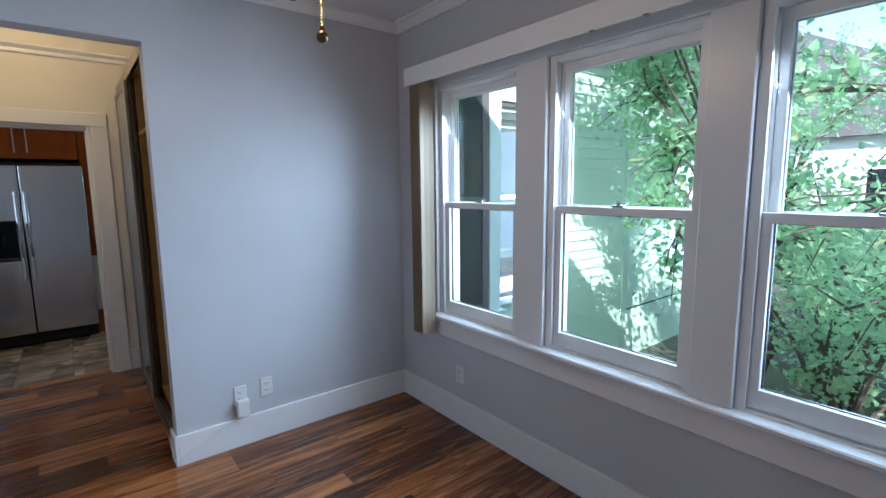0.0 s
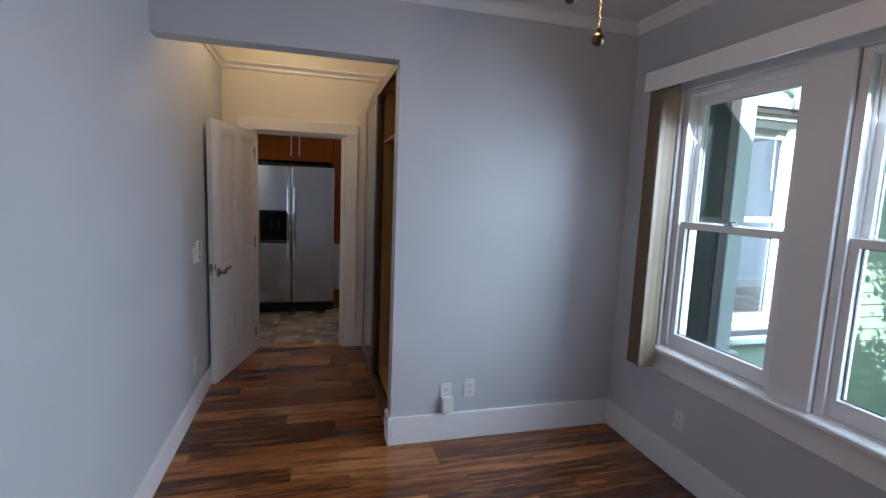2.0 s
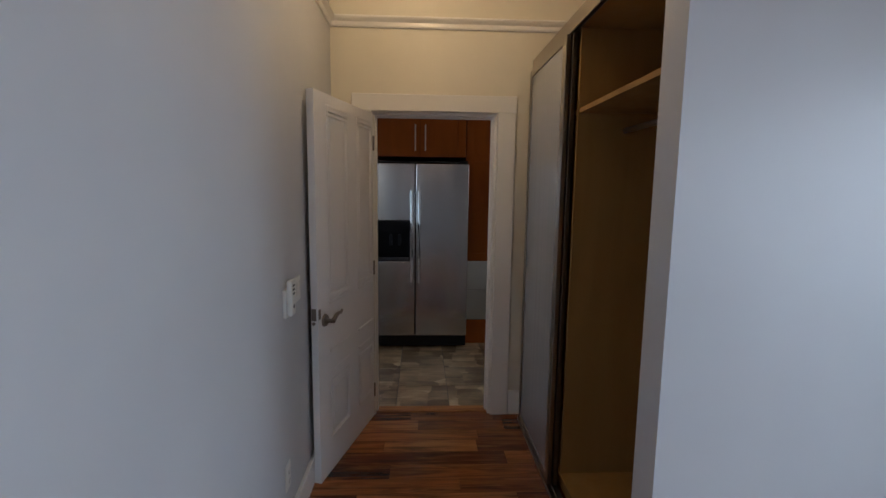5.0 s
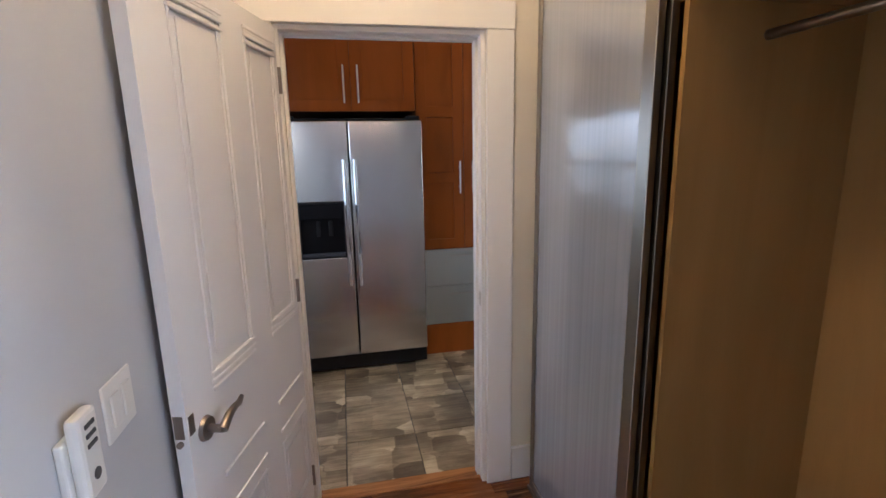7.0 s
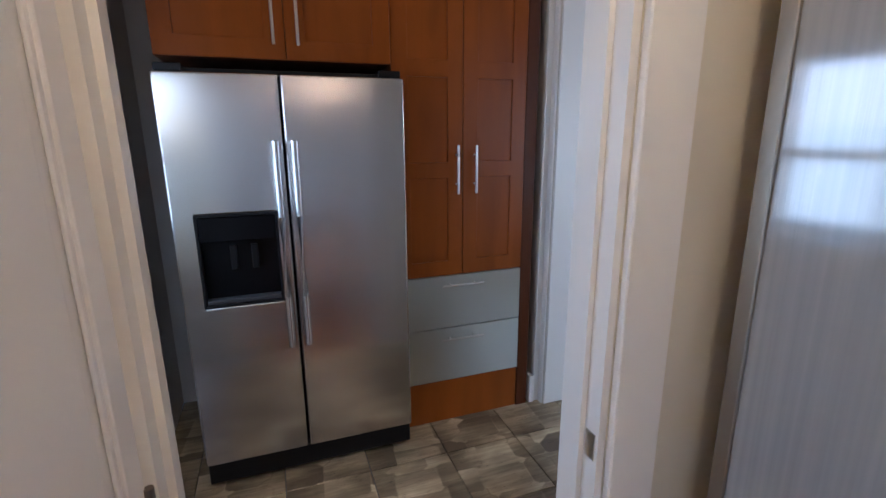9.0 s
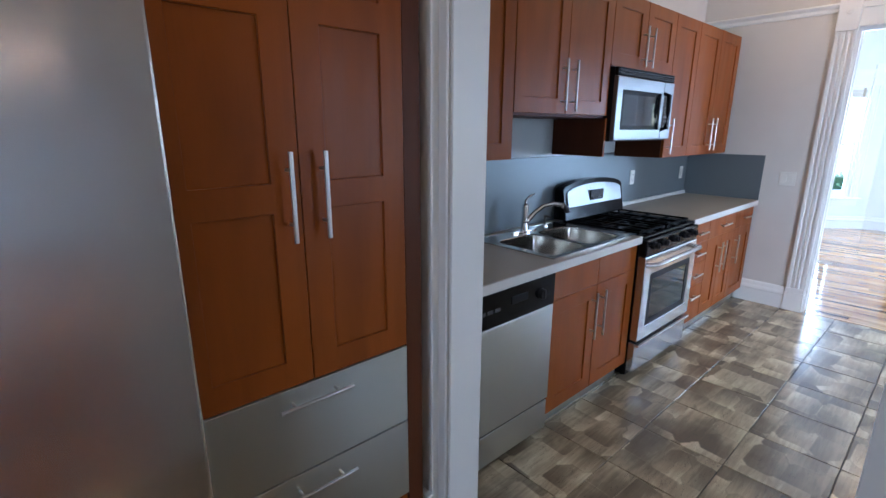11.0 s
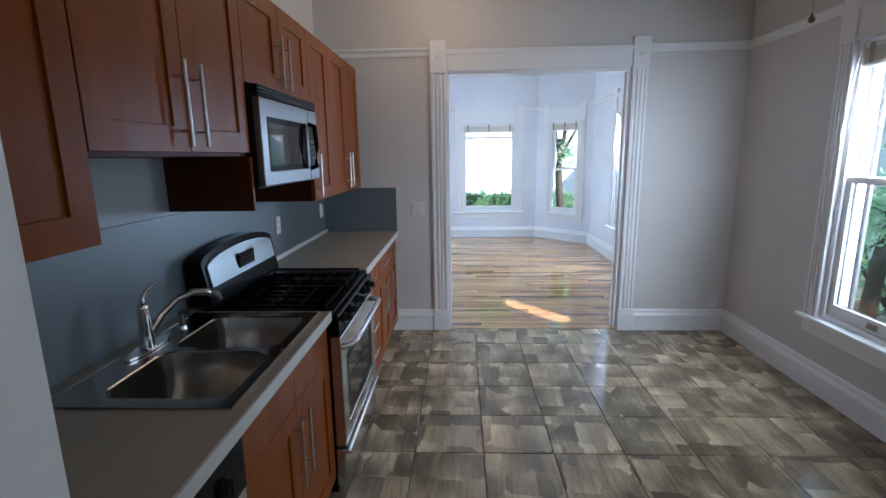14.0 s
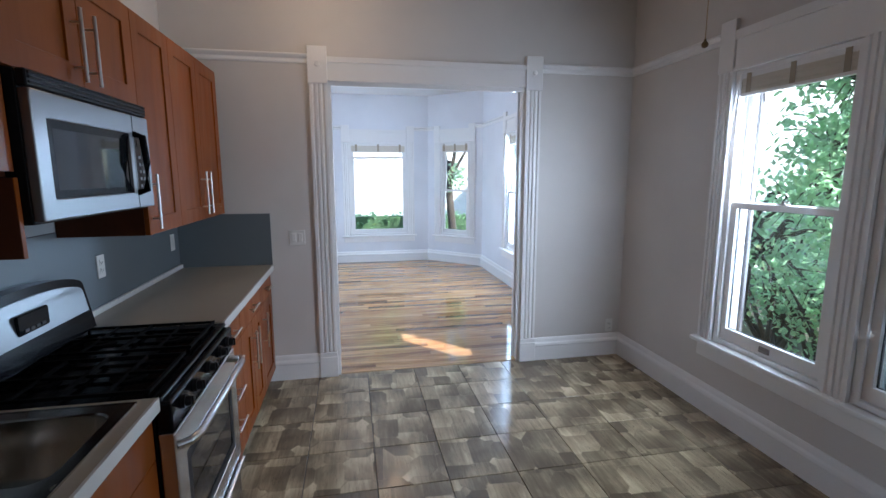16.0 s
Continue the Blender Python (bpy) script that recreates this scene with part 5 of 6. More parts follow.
# ---- switches, outlets, intercom ----
def plate(name, m, label, category, kind="outlet", gang=1, dark=False, group=""):
    """Local x along the wall, local y out of the wall, origin at the plate's middle."""
    p = thing(name, m, label, category, group)
    w = 0.070 + 0.046 * (gang - 1)
    part("cover_plate", bx(-w / 2, w / 2, 0.0, 0.006, -0.057, 0.057), M["white_plastic"], p, bevel=0.003)
    for k in range(gang):
        c = (k - (gang - 1) / 2) * 0.046
        if kind == "outlet":
            for z in (-0.020, 0.020):
                part("socket", bx(c - 0.017, c + 0.017, 0.006, 0.0085, z - 0.014, z + 0.014), M["white_plastic"], p, bevel=0.003)
                bm = bx(c - 0.009, c - 0.0065, 0.0082, 0.0088, z - 0.003, z + 0.007)
                box(bm, c + 0.0065, c + 0.009, 0.0082, 0.0088, z - 0.003, z + 0.007)
                cyl(bm, (c, 0.0082, z - 0.008), (c, 0.0088, z - 0.008), 0.0028, 8)
                part("slot", bm, M["black_matt"], p)
        else:
            part("rocker", bx(c - 0.016, c + 0.016, 0.006, 0.011, -0.033, 0.033), M["white_plastic"], p, bevel=0.003)
    return p


plate("outlet", basis((1.435, 0.0, 0.305), (-1, 0, 0), (0, -1, 0)), "white duplex wall outlet with an adapter plugged in", "outlet")
plate("outlet", basis((1.585, 0.0, 0.320), (-1, 0, 0), (0, -1, 0)), "white duplex wall outlet", "outlet")
plate("outlet", basis((XE, -0.63, 0.33), (0, 1, 0), (-1, 0, 0)), "white wall outlet under the window", "outlet")
plate("outlet", basis((KX, 0.56, 0.265), (0, 1, 0), (-1, 0, 0)), "grey-painted wall outlet above the baseboard", "outlet")
plate("outlet", basis((4.39, 3.984, 1.135), (-1, 0, 0), (0, -1, 0)), "white outlet on the splashback", "outlet")
plate("light_switch", basis((5.35, 3.984, 1.120), (-1, 0, 0), (0, -1, 0)), "white switch on the splashback", "switch", "switch")
plate("light_switch", basis((KX, 3.165, 1.115), (0, 1, 0), (-1, 0, 0)), "white double rocker switch on kitchen wall", "switch", "switch", 2)
plate("light_switch", basis((XW, 0.915, 1.060), (0, -1, 0), (1, 0, 0)), "white double rocker switch on hall wall", "switch", "switch", 2)
plate("outlet", basis((XW, 0.70, 0.30), (0, -1, 0), (1, 0, 0)), "white wall outlet low on hall wall", "outlet")
ic = thing("intercom_handset", basis((XW, 0.745, 1.055), (0, -1, 0), (1, 0, 0)), "white wall-hung remote in its cradle", "remote")
part("cradle", bx(-0.038, 0.038, 0.0, 0.014, -0.075, 0.045), M["white_plastic"], ic, bevel=0.004)
rm = part("handset", bx(-0.030, 0.030, 0.014, 0.036, -0.068, 0.080), M["white_plastic"], ic, bevel=0.008)
for k in range(3):
    part("button", bx(-0.014, 0.014, 0.0355, 0.0385, 0.020 + 0.017 * k, 0.028 + 0.017 * k), M["grey_plastic"], rm, "dark button", bevel=0.001, seg=1)
part("screen", cyl(bmesh.new(), (0, 0.0355, -0.03), (0, 0.0375, -0.03), 0.010, 16), M["grey_plastic"], rm)

ad = thing("power_adapter", (1.44, -0.0085, 0.235), "white plug-in power adapter with a thin cord", "adapter")
part("case", bx(-0.033, 0.033, -0.040, 0.0, -0.045, 0.050), M["white_plastic"], ad, bevel=0.006)
cord = [(-0.02, -0.02, -0.044), (-0.05, -0.022, -0.060), (-0.11, -0.020, -0.078), (-0.19, -0.020, -0.115), (-0.27, -0.021, -0.150), (-0.325, -0.024, -0.185), (-0.348, -0.024, -0.205), (-0.366, -0.02, -0.19), (-0.370, 0.02, -0.13), (-0.371, 0.06, -0.09)]
part("cord", tube(bmesh.new(), cord, 0.0028, 8), M["white_plastic"], ad, "thin pale cord", smooth=True)

# ---- blinds ----
vb = thing("vertical_blind", (2.47, -0.33, 0.0), "beige vertical blind drawn to one side under a white valance", "blind")
part("valance", bx(-0.065, -0.053, -2.75, 0.0, 2.098, 2.200), M["trim"], vb, "white wooden valance", bevel=0.002, seg=1)
part("valance_return", bx(-0.053, 0.09, -0.012, 0.0, 2.098, 2.200), M["trim"], vb)
for y in (-1.31, -1.53):
    part("clip", bx(-0.070, -0.050, y - 0.010, y + 0.010, 2.0915, 2.0985), M["pewter"], vb, "small dark metal clip", bevel=0.002, seg=1)
part("head_rail", bx(-0.020, 0.030, -2.74, -0.015, 2.150, 2.185), M["alu"], vb)
for k in range(9):
    a = radians(62 + 7 * math.sin(k * 2.1))
    c = Vector((0.005, -0.030 - 0.0125 * k, 0))
    d = Vector((math.cos(radians(14 + 5 * math.sin(k * 1.7))), math.sin(radians(-14)), 0)) * 0.044
    bm = bmesh.new()
    n_ = Vector((-d.y, d.x, 0)).normalized() * 0.0006
    rows2 = []
    for s, sag in ((-1, 0), (-0.4, 0.004), (0.4, 0.004), (1, 0)):
        p = c + d * s + Vector((0, sag, 0))
        rows2.append([bm.verts.new((p + q).to_tuple()[:2] + (z,)) for z in (0.575, 2.148) for q in (n_, -n_)])
    for r0, r1 in zip(rows2, rows2[1:]):
        for i, j in ((0, 2), (2, 3), (3, 1), (1, 0)):
            bm.faces.new((r0[i], r0[j], r1[j], r1[i]))
    bm.faces.new((rows2[0][0], rows2[0][1], rows2[0][3], rows2[0][2]))
    bm.faces.new((rows2[-1][0], rows2[-1][2], rows2[-1][3], rows2[-1][1]))
    part("slat", bm, M["blind"], vb)


def roller(name, o, u, v, w, z, drop, label, rod=True):
    """A raised cloth blind at the head of a window, with tilt wand; v points into the room."""
    b = thing(name, basis(o, u, v), label, "blind", "raised blinds")
    part("head_rail", bx(0.01, w - 0.01, -0.05, -0.015, z - 0.03, z), M["trim"], b)
    bm = bmesh.new()
    for k in range(5):
        box(bm, 0.012, w - 0.012, -0.048 + 0.003 * (k % 2), -0.018 + 0.003 * (k % 2), z - 0.03 - drop * (k + 1) / 5 + 0.002, z - 0.03 - drop * k / 5)
    part("stacked_cloth", bm, M["shade_cloth"], b, "cream folded blind cloth")
    part("bottom_rail", bx(0.010, w - 0.010, -0.050, -0.014, z - 0.045 - drop, z - 0.03 - drop), M["trim"], b)
    for k in (0.12, 0.5, 0.88):
        part("tape", bx(w * k - 0.016, w * k + 0.016, -0.013, -0.011, z - 0.03 - drop, z - 0.002), M["blind"], b)
    if rod:
        part("wand", cyl(bmesh.new(), (0.06, 0.030, z - 0.05), (0.025, 0.045, z - 0.53), 0.0055, 8), M["white_plastic"], b, "white tilt wand")
    return b


for a, b in KW:
    roller("window_blind", (a, KY0, 0), (-1, 0, 0), (0, 1, 0), a - b, 2.17, 0.085, "raised cream blind with white wand")
roller("window_blind", (LX1, 3.13 - 0.36, 0), (0, -1, 0), (-1, 0, 0), 1.02, 2.12, 0.10, "raised cream blind on the bay window", False)
roller("window_blind", tuple(Vector(bo) + bu_ * 0.27), bu, tuple(-bv_), 0.60, 2.12, 0.10, "raised cream blind on the angled bay window", False)
roller("window_blind", tuple(Vector(no_) + nu_ * 0.30), nu, tuple(-nv_), 0.62, 2.12, 0.10, "raised cream blind on the angled bay window", False)
roller("window_blind", (9.67 - 1.28, LY0, 0), (-1, 0, 0), (0, 1, 0), 0.90, 2.14, 0.10, "raised cream blind on the side window")


# ---- ceiling fans ----
def ceiling_fan(x, y, top, blade_z, turn, label, chains):
    f_ = thing("ceiling_fan", (x, y, blade_z), label, "ceiling fan")
    bm = cyl(bmesh.new(), (0, 0, 0.06), (0, 0, top - blade_z), 0.012, 14)
    cyl(bm, (0, 0, top - blade_z - 0.045), (0, 0, top - blade_z), 0.035, 24, 0.065)
    part("mount", bm, M["brass"], f_, smooth=True)
    bm = cyl(bmesh.new(), (0, 0, 0.065), (0, 0, 0.025), 0.06, 28, 0.105)
    cyl(bm, (0, 0, 0.025), (0, 0, -0.035), 0.105, 28)
    cyl(bm, (0, 0, -0.035), (0, 0, -0.075), 0.095, 28, 0.055)
    part("motor", bm, M["brass"], f_, smooth=True)
    for k in range(5):
        q = Matrix.Rotation(radians(turn + 72 * k), 4, "Z") @ Matrix.Rotation(radians(10), 4, "X")
        bm = bmesh.new()
        outline = [(0.17, -0.045), (0.33, -0.060), (0.60, -0.068), (0.652, -0.052), (0.668, 0.0), (0.652, 0.052), (0.60, 0.068), (0.33, 0.060), (0.17, 0.045)]
        lo_ = [bm.verts.new((a, b, -0.004)) for a, b in outline]
        hi_ = [bm.verts.new((a, b, 0.004)) for a, b in outline]
        bm.faces.new(lo_[::-1])
        bm.faces.new(hi_)
        for i in range(len(outline)):
            bm.faces.new((lo_[i], lo_[(i + 1) % 9], hi_[(i + 1) % 9], hi_[i]))
        bmesh.ops.transform(bm, matrix=q, verts=bm.verts)
        bl = part("blade", bm, M["fan_blade"], f_, "dark wood fan blade")
        bm = bx(0.09, 0.20, -0.016, 0.016, -0.010, -0.0045)
        bmesh.ops.transform(bm, matrix=q, verts=bm.verts)
        part("blade_arm", bm, M["brass"], bl)
    for dx, dy, zb in chains:
        bm = bmesh.new()
        z = -0.07
        while z > zb + 0.02:
            ball(bm, (dx, dy, z), 0.0034, 6)
            z -= 0.0085
        part("pull_chain", bm, M["brass"], f_, "brass bead pull chain")
        bm = ball(bmesh.new(), (dx, dy, zb), 0.016, 16)
        cyl(bm, (dx, dy, zb + 0.010), (dx, dy, zb + 0.026), 0.008, 12, 0.005)
        part("pull_knob", bm, M["antique"], f_, "antique brass pull knob", smooth=True)
    return f_


ceiling_fan(1.30, -1.53, BED_H, 2.26, 87, "dark-bladed brass ceiling fan with two pull chains", [(0.02, -0.03, -0.36), (-0.045, 0.0, -0.26)])
ceiling_fan(3.95, 1.05, HIGH, 2.72, 20, "dark-bladed ceiling fan with a pull chain", [(0.0, 0.0, -0.52)])


# ---- outdoors ----
M["leaf"] = material("leaf", (0.07, 0.13, 0.03), 0.45)
n = Net(M["leaf"])
geo = n.node("NewGeometry")
n.colour(n.ramp(geo.outputs["Random Per Island"], [(0.0, (0.085, 0.155, 0.095)), (0.45, (0.15, 0.255, 0.14)), (0.8, (0.24, 0.36, 0.20)), (0.95, (0.40, 0.45, 0.25)), (1.0, (0.45, 0.29, 0.12))]))
M["leaf"].node_tree.nodes["Principled BSDF"].inputs["Transmission Weight"].default_value = 0.0
lt = M["leaf"].node_tree
trn, mxs, out = lt.nodes.new("ShaderNodeBsdfTranslucent"), lt.nodes.new("ShaderNodeMixShader"), lt.nodes["Material Output"]
trn.inputs["Color"].default_value = (0.60, 0.88, 0.56, 1)
mxs.inputs[0].default_value = 0.62
lt.links.new(n.bsdf.outputs[0], mxs.inputs[1])
lt.links.new(trn.outputs[0], mxs.inputs[2])
lt.links.new(mxs.outputs[0], out.inputs["Surface"])
M["bark"] = painted("bark", (0.065, 0.05, 0.038), 0.85, 0.35, 22, 0.8)
M["ground"] = painted("garden_soil", (0.065, 0.07, 0.045), 0.95, 0.35, 9, 0.6)
M["deck"] = painted("weathered_deck", (0.28, 0.27, 0.26), 0.75, 0.15, 60, 0.3)
M["stucco"] = painted("white_stucco", (0.78, 0.78, 0.76), 0.8, 0.04, 60, 0.3)
M["hedge_fence"] = painted("weathered_fence_boards", (0.40, 0.42, 0.40), 0.6, 0.15, 20, 0.2)
M["hedge"] = painted("hedge_inside", (0.06, 0.12, 0.05), 0.9, 0.3, 20, 0.6)
M["roof"] = painted("roof_shingle", (0.12, 0.11, 0.11), 0.9, 0.2, 30, 0.5)
M["pot"] = painted("terracotta_pot", (0.20, 0.17, 0.13), 0.8, 0.2, 30, 0.3)

GZ = -0.75
slab("ground", -400, 400, -400, 400, GZ - 0.2, GZ, M["ground"], "bare garden soil with leaf litter", "ground")

# clapboards on the kitchen and living room side
cl = tagged(new("wall_siding"), "pale green painted clapboard siding", "siding", kind="structure")


def clap(x0, x1, y, z, h=0.115):
    bm = bmesh.new()
    a = [bm.verts.new((x, yy, zz)) for x in (x0, x1) for yy, zz in ((y, z), (y - 0.020, z), (y - 0.006, z + h), (y, z + h))]
    for f_ in ((0, 1, 2, 3), (7, 6, 5, 4), (0, 4, 5, 1), (1, 5, 6, 2), (2, 6, 7, 3), (3, 7, 4, 0)):
        bm.faces.new([a[i] for i in f_])
    part("clapboard", bm, M["siding"], cl)


z = GZ
EY = KY0 - 0.16
while z < HIGH + 0.25:
    if z + 0.11 < 0.40 or z > 2.27:
        clap(2.74, 5.95, EY, z)
    else:
        clap(4.52, 5.95, EY, z)
    z += 0.11
z = GZ
while z < HIGH + 0.25:
    if z + 0.11 < 0.38 or z > 2.24:
        clap(5.97, 9.70, 0.41, z)
    else:
        clap(5.97, 7.38, 0.41, z)
        clap(8.50, 9.70, 0.41, z)
    z += 0.11
wt = thing("exterior_casing", (0, EY, 0), "white exterior casing of the kitchen window", "window casing", kind="structure")
part("side_board", bx(4.40, 4.52, -0.030, 0, 0.45, 2.25), M["ext_white"], wt, bevel=0.002, seg=1)
part("head_board", bx(3.66, 4.55, -0.034, 0, 2.25, 2.36), M["ext_white"], wt, bevel=0.002, seg=1)
part("sill", bx(3.66, 4.58, -0.075, 0, 0.40, 0.45), M["ext_white"], wt, bevel=0.003, seg=1)
part("screen_frame", ring(bmesh.new(), 3.662, 4.39, -0.020, -0.002, 0.46, 2.24, 0.035), M["ochre"], wt, "dark storm sash frame")
# a storm window stands out from the wall in its own white box
sw = thing("storm_window", (0, EY, 0), "boxed-out storm window with dark insect screen", "storm window", kind="structure")
part("side_board", bx(3.525, 3.652, -0.225, -0.195, 0.42, 2.32), M["ext_white"], sw, bevel=0.002, seg=1)
part("side_board", bx(2.72, 2.777, -0.225, -0.195, 0.42, 2.32), M["ext_white"], sw, bevel=0.002, seg=1)
part("side_cheek", bx(3.627, 3.652, -0.1945, 0, 0.42, 2.32), M["ext_white"], sw)
part("side_cheek", bx(2.72, 2.745, -0.1945, 0, 0.42, 2.32), M["ext_white"], sw)
part("head_board", bx(2.70, 3.66, -0.23, 0, 2.321, 2.37), M["ext_white"], sw, bevel=0.002, seg=1)
part("sill", bx(2.70, 3.70, -0.27, 0, 0.37, 0.4195), M["ext_white"], sw, bevel=0.003, seg=1)
sc_ = part("screen_frame", ring(bmesh.new(), 2.778, 3.524, -0.215, -0.195, 0.421, 2.319, 0.075), M["ochre"], sw, "grey-brown screen frame")
part("cross_rail", bx(2.853, 3.449, -0.213, -0.197, 1.36, 1.41), M["ochre"], sc_)
part("screen", bx(2.851, 3.451, -0.206, -0.204, 0.495, 2.245), M["screen"], sc_, "dark insect screen")
trim_box("corner_board", (5.951, 6.06, EY - 0.03, 0.43, GZ, HIGH + 0.2), M["siding"], "green painted corner board")
tagged(part("roof_house", bx(-0.8, LX1 + 0.6, EY - 0.55, LY1 + 0.8, HIGH + 0.28, HIGH + 0.42), M["ext_white"]), "white boxed eave of the house", "roof", kind="structure")
tagged(part("roof_bedroom", bx(XW - 0.6, XE + 0.20, BED_S - 0.6, EY - 0.57, 2.68, 2.78), M["ext_white"]), "white boxed eave above the bedroom", "roof", kind="structure")


def leaf_mesh(points, size, rng, name="leaves", droop=0.5):
    """Many small folded pointed leaves, one mesh."""
    vs, fs = [], []
    for p in points:
        s = size * rng.uniform(0.6, 1.3)
        a, t, r = rng.uniform(0, 2 * math.pi), rng.uniform(-0.9, 0.9) - droop, rng.uniform(-0.9, 0.9)
        m = Euler((r, t, a)).to_matrix()
        k = len(vs)
        for q in ((0, 0, 0), (0.28, 0.36, 0.05), (0.28, -0.36, 0.05), (0.7, 0.27, 0.02), (0.7, -0.27, 0.02), (1.1, 0, -0.08), (0.5, 0, -0.05)):
            vs.append(tuple(Vector(p) + m @ (Vector(q) * s)))
        fs += [(k, k + 6, k + 1), (k, k + 2, k + 6), (k + 1, k + 6, k + 5, k + 3), (k + 2, k + 4, k + 5, k + 6)]
    me = bpy.data.meshes.new(name)
    me.from_pydata(vs, [], fs)
    me.materials.append(M["leaf"])
    return me


def tree(base, trunk_top, clumps, size, count, seed, label, trunk_r=0.13):
    """A forked tapered trunk with limbs to each clump, and leaves scattered about the clumps' twigs."""
    rng = random.Random(seed)
    t = thing("tree", base, label, "tree", "garden trees")
    b = Vector(base)
    top = Vector(trunk_top) - b
    bm = bmesh.new()
    path = [Vector((0, 0, -0.02)), top * 0.35 + Vector((0.08, -0.05, 0)), top * 0.7 + Vector((-0.05, 0.04, 0)), top]
    tube(bm, path, trunk_r, 12, [trunk_r * 1.3, trunk_r, trunk_r * 0.85, trunk_r * 0.6])
    pts = []
    total = sum(c[3] ** 2 for c in clumps)
    for cx, cy, cz, r in clumps:
        c = Vector((cx, cy, cz)) - b
        start = path[2].lerp(top, rng.uniform(0.0, 0.9))
        mid = start.lerp(c, 0.5) + Vector((rng.uniform(-0.15, 0.15), rng.uniform(-0.15, 0.15), 0.12))
        tube(bm, [start, mid, c], 0.03, 7, [trunk_r * 0.42, trunk_r * 0.26, 0.010])
        for k in range(max(6, int(count * r * r / total / 38))):
            d = Vector((rng.gauss(0, 1), rng.gauss(0, 1), rng.gauss(0, 0.8))).normalized() * r * rng.uniform(0.45, 1.1)
            tip = c + d
            s = mid.lerp(c, rng.uniform(0.3, 1.0))
            bend = s.lerp(tip, 0.55) + Vector((0, 0, 0.08))
            tube(bm, [s, bend, tip], 0.006, 5, [0.010, 0.006, 0.002])
            for i in range(38):
                q = rng.uniform(0.15, 1.1)
                p = s.lerp(bend, min(1, q * 1.8)) if q < 0.55 else bend.lerp(tip, (q - 0.55) / 0.45)
                pts.append(p + Vector((rng.gauss(0, 0.085), rng.gauss(0, 0.085), rng.gauss(0, 0.075) - 0.03)))
    part("trunk", bm, M["bark"], t, "brown trunk with limbs", smooth=True)
    crown = new("crown", leaf_mesh(pts, size, rng))
    crown.parent = t
    crown["label"] = "loose crown of pointed green leaves"
    return t


# the clumps high above the bedroom eave are unseen, added to shade the siding
tree((4.75, -1.2, GZ), (4.65, -1.15, 2.4), [(5.7, -0.75, 3.0, 0.65), (5.4, -2.3, 3.7, 0.9),
                                             (6.5, -0.8, 2.4, 0.7), (5.9, -1.3, 4.4, 0.9), (4.6, -0.72, 2.2, 0.5), (4.9, -0.85, 1.75, 0.42), (4.85, -0.75, 1.2, 0.30), (4.55, -0.85, 1.25, 0.28), (4.6, -0.95, 0.75, 0.26), (4.3, -0.75, 2.6, 0.4), (3.75, -1.15, 3.1, 0.55), (3.3, -1.5, 3.6, 0.7), (4.2, -0.95, 3.3, 0.55), (3.9, -1.6, 3.9, 0.7), (4.5, -1.3, 3.6, 0.6), (3.4, -1.0, 3.05, 0.45), (3.1, -1.35, 3.35, 0.45), (3.7, -0.7, 2.9, 0.4)], 0.062, 22000, 3, "broad-leaved tree close to the house windows, with unseen shading clumps overhead", 0.03)
tree((5.2, -4.2, GZ), (5.1, -3.9, 1.9), [(4.5, -3.2, 2.3, 0.75), (4.8, -3.8, 3.0, 0.9), (5.5, -4.6, 3.4, 1.0), (4.6, -4.6, 2.0, 0.8), (5.8, -3.7, 2.2, 0.8), (4.4, -3.3, 1.2, 0.55), (5.0, -4.9, 1.1, 0.7),
                                         (4.9, -5.5, 3.0, 1.0), (5.9, -5.4, 4.4, 1.0), (5.9, -3.6, 4.0, 0.9), (4.7, -2.9, 3.9, 0.8), (4.3, -5.6, 2.0, 0.8), (4.6, -1.75, 1.15, 0.55), (4.6, -2.3, 1.9, 0.6), (5.0, -2.0, 0.6, 0.5), (4.9, -2.6, 2.4, 0.6), (4.5, -1.65, 2.1, 0.5), (5.2, -2.7, 1.2, 0.6), (4.4, -2.5, 0.5, 0.4)], 0.062, 13000, 8, "leafy garden tree in dappled shade", 0.09)
tree((12.8, 0.4, GZ), (12.6, 0.5, 1.9), [(12.4, 0.2, 2.6, 0.7), (13.0, 0.9, 3.0, 0.8), (12.6, -0.4, 2.9, 0.8), (12.3, 0.5, 1.5, 0.4), (13.2, -0.2, 3.8, 0.9)], 0.07, 2600, 12, "street tree outside the bay window", 0.10)
tree((17.0, 3.0, GZ), (17.0, 3.0, 3.2), [(17.0, 3.0, 4.2, 1.2), (17.2, 4.4, 4.0, 1.1), (17.0, 1.6, 4.1, 1.1), (17.2, 5.6, 4.3, 1.0)], 0.11, 1800, 15, "tree across the street", 0.15)

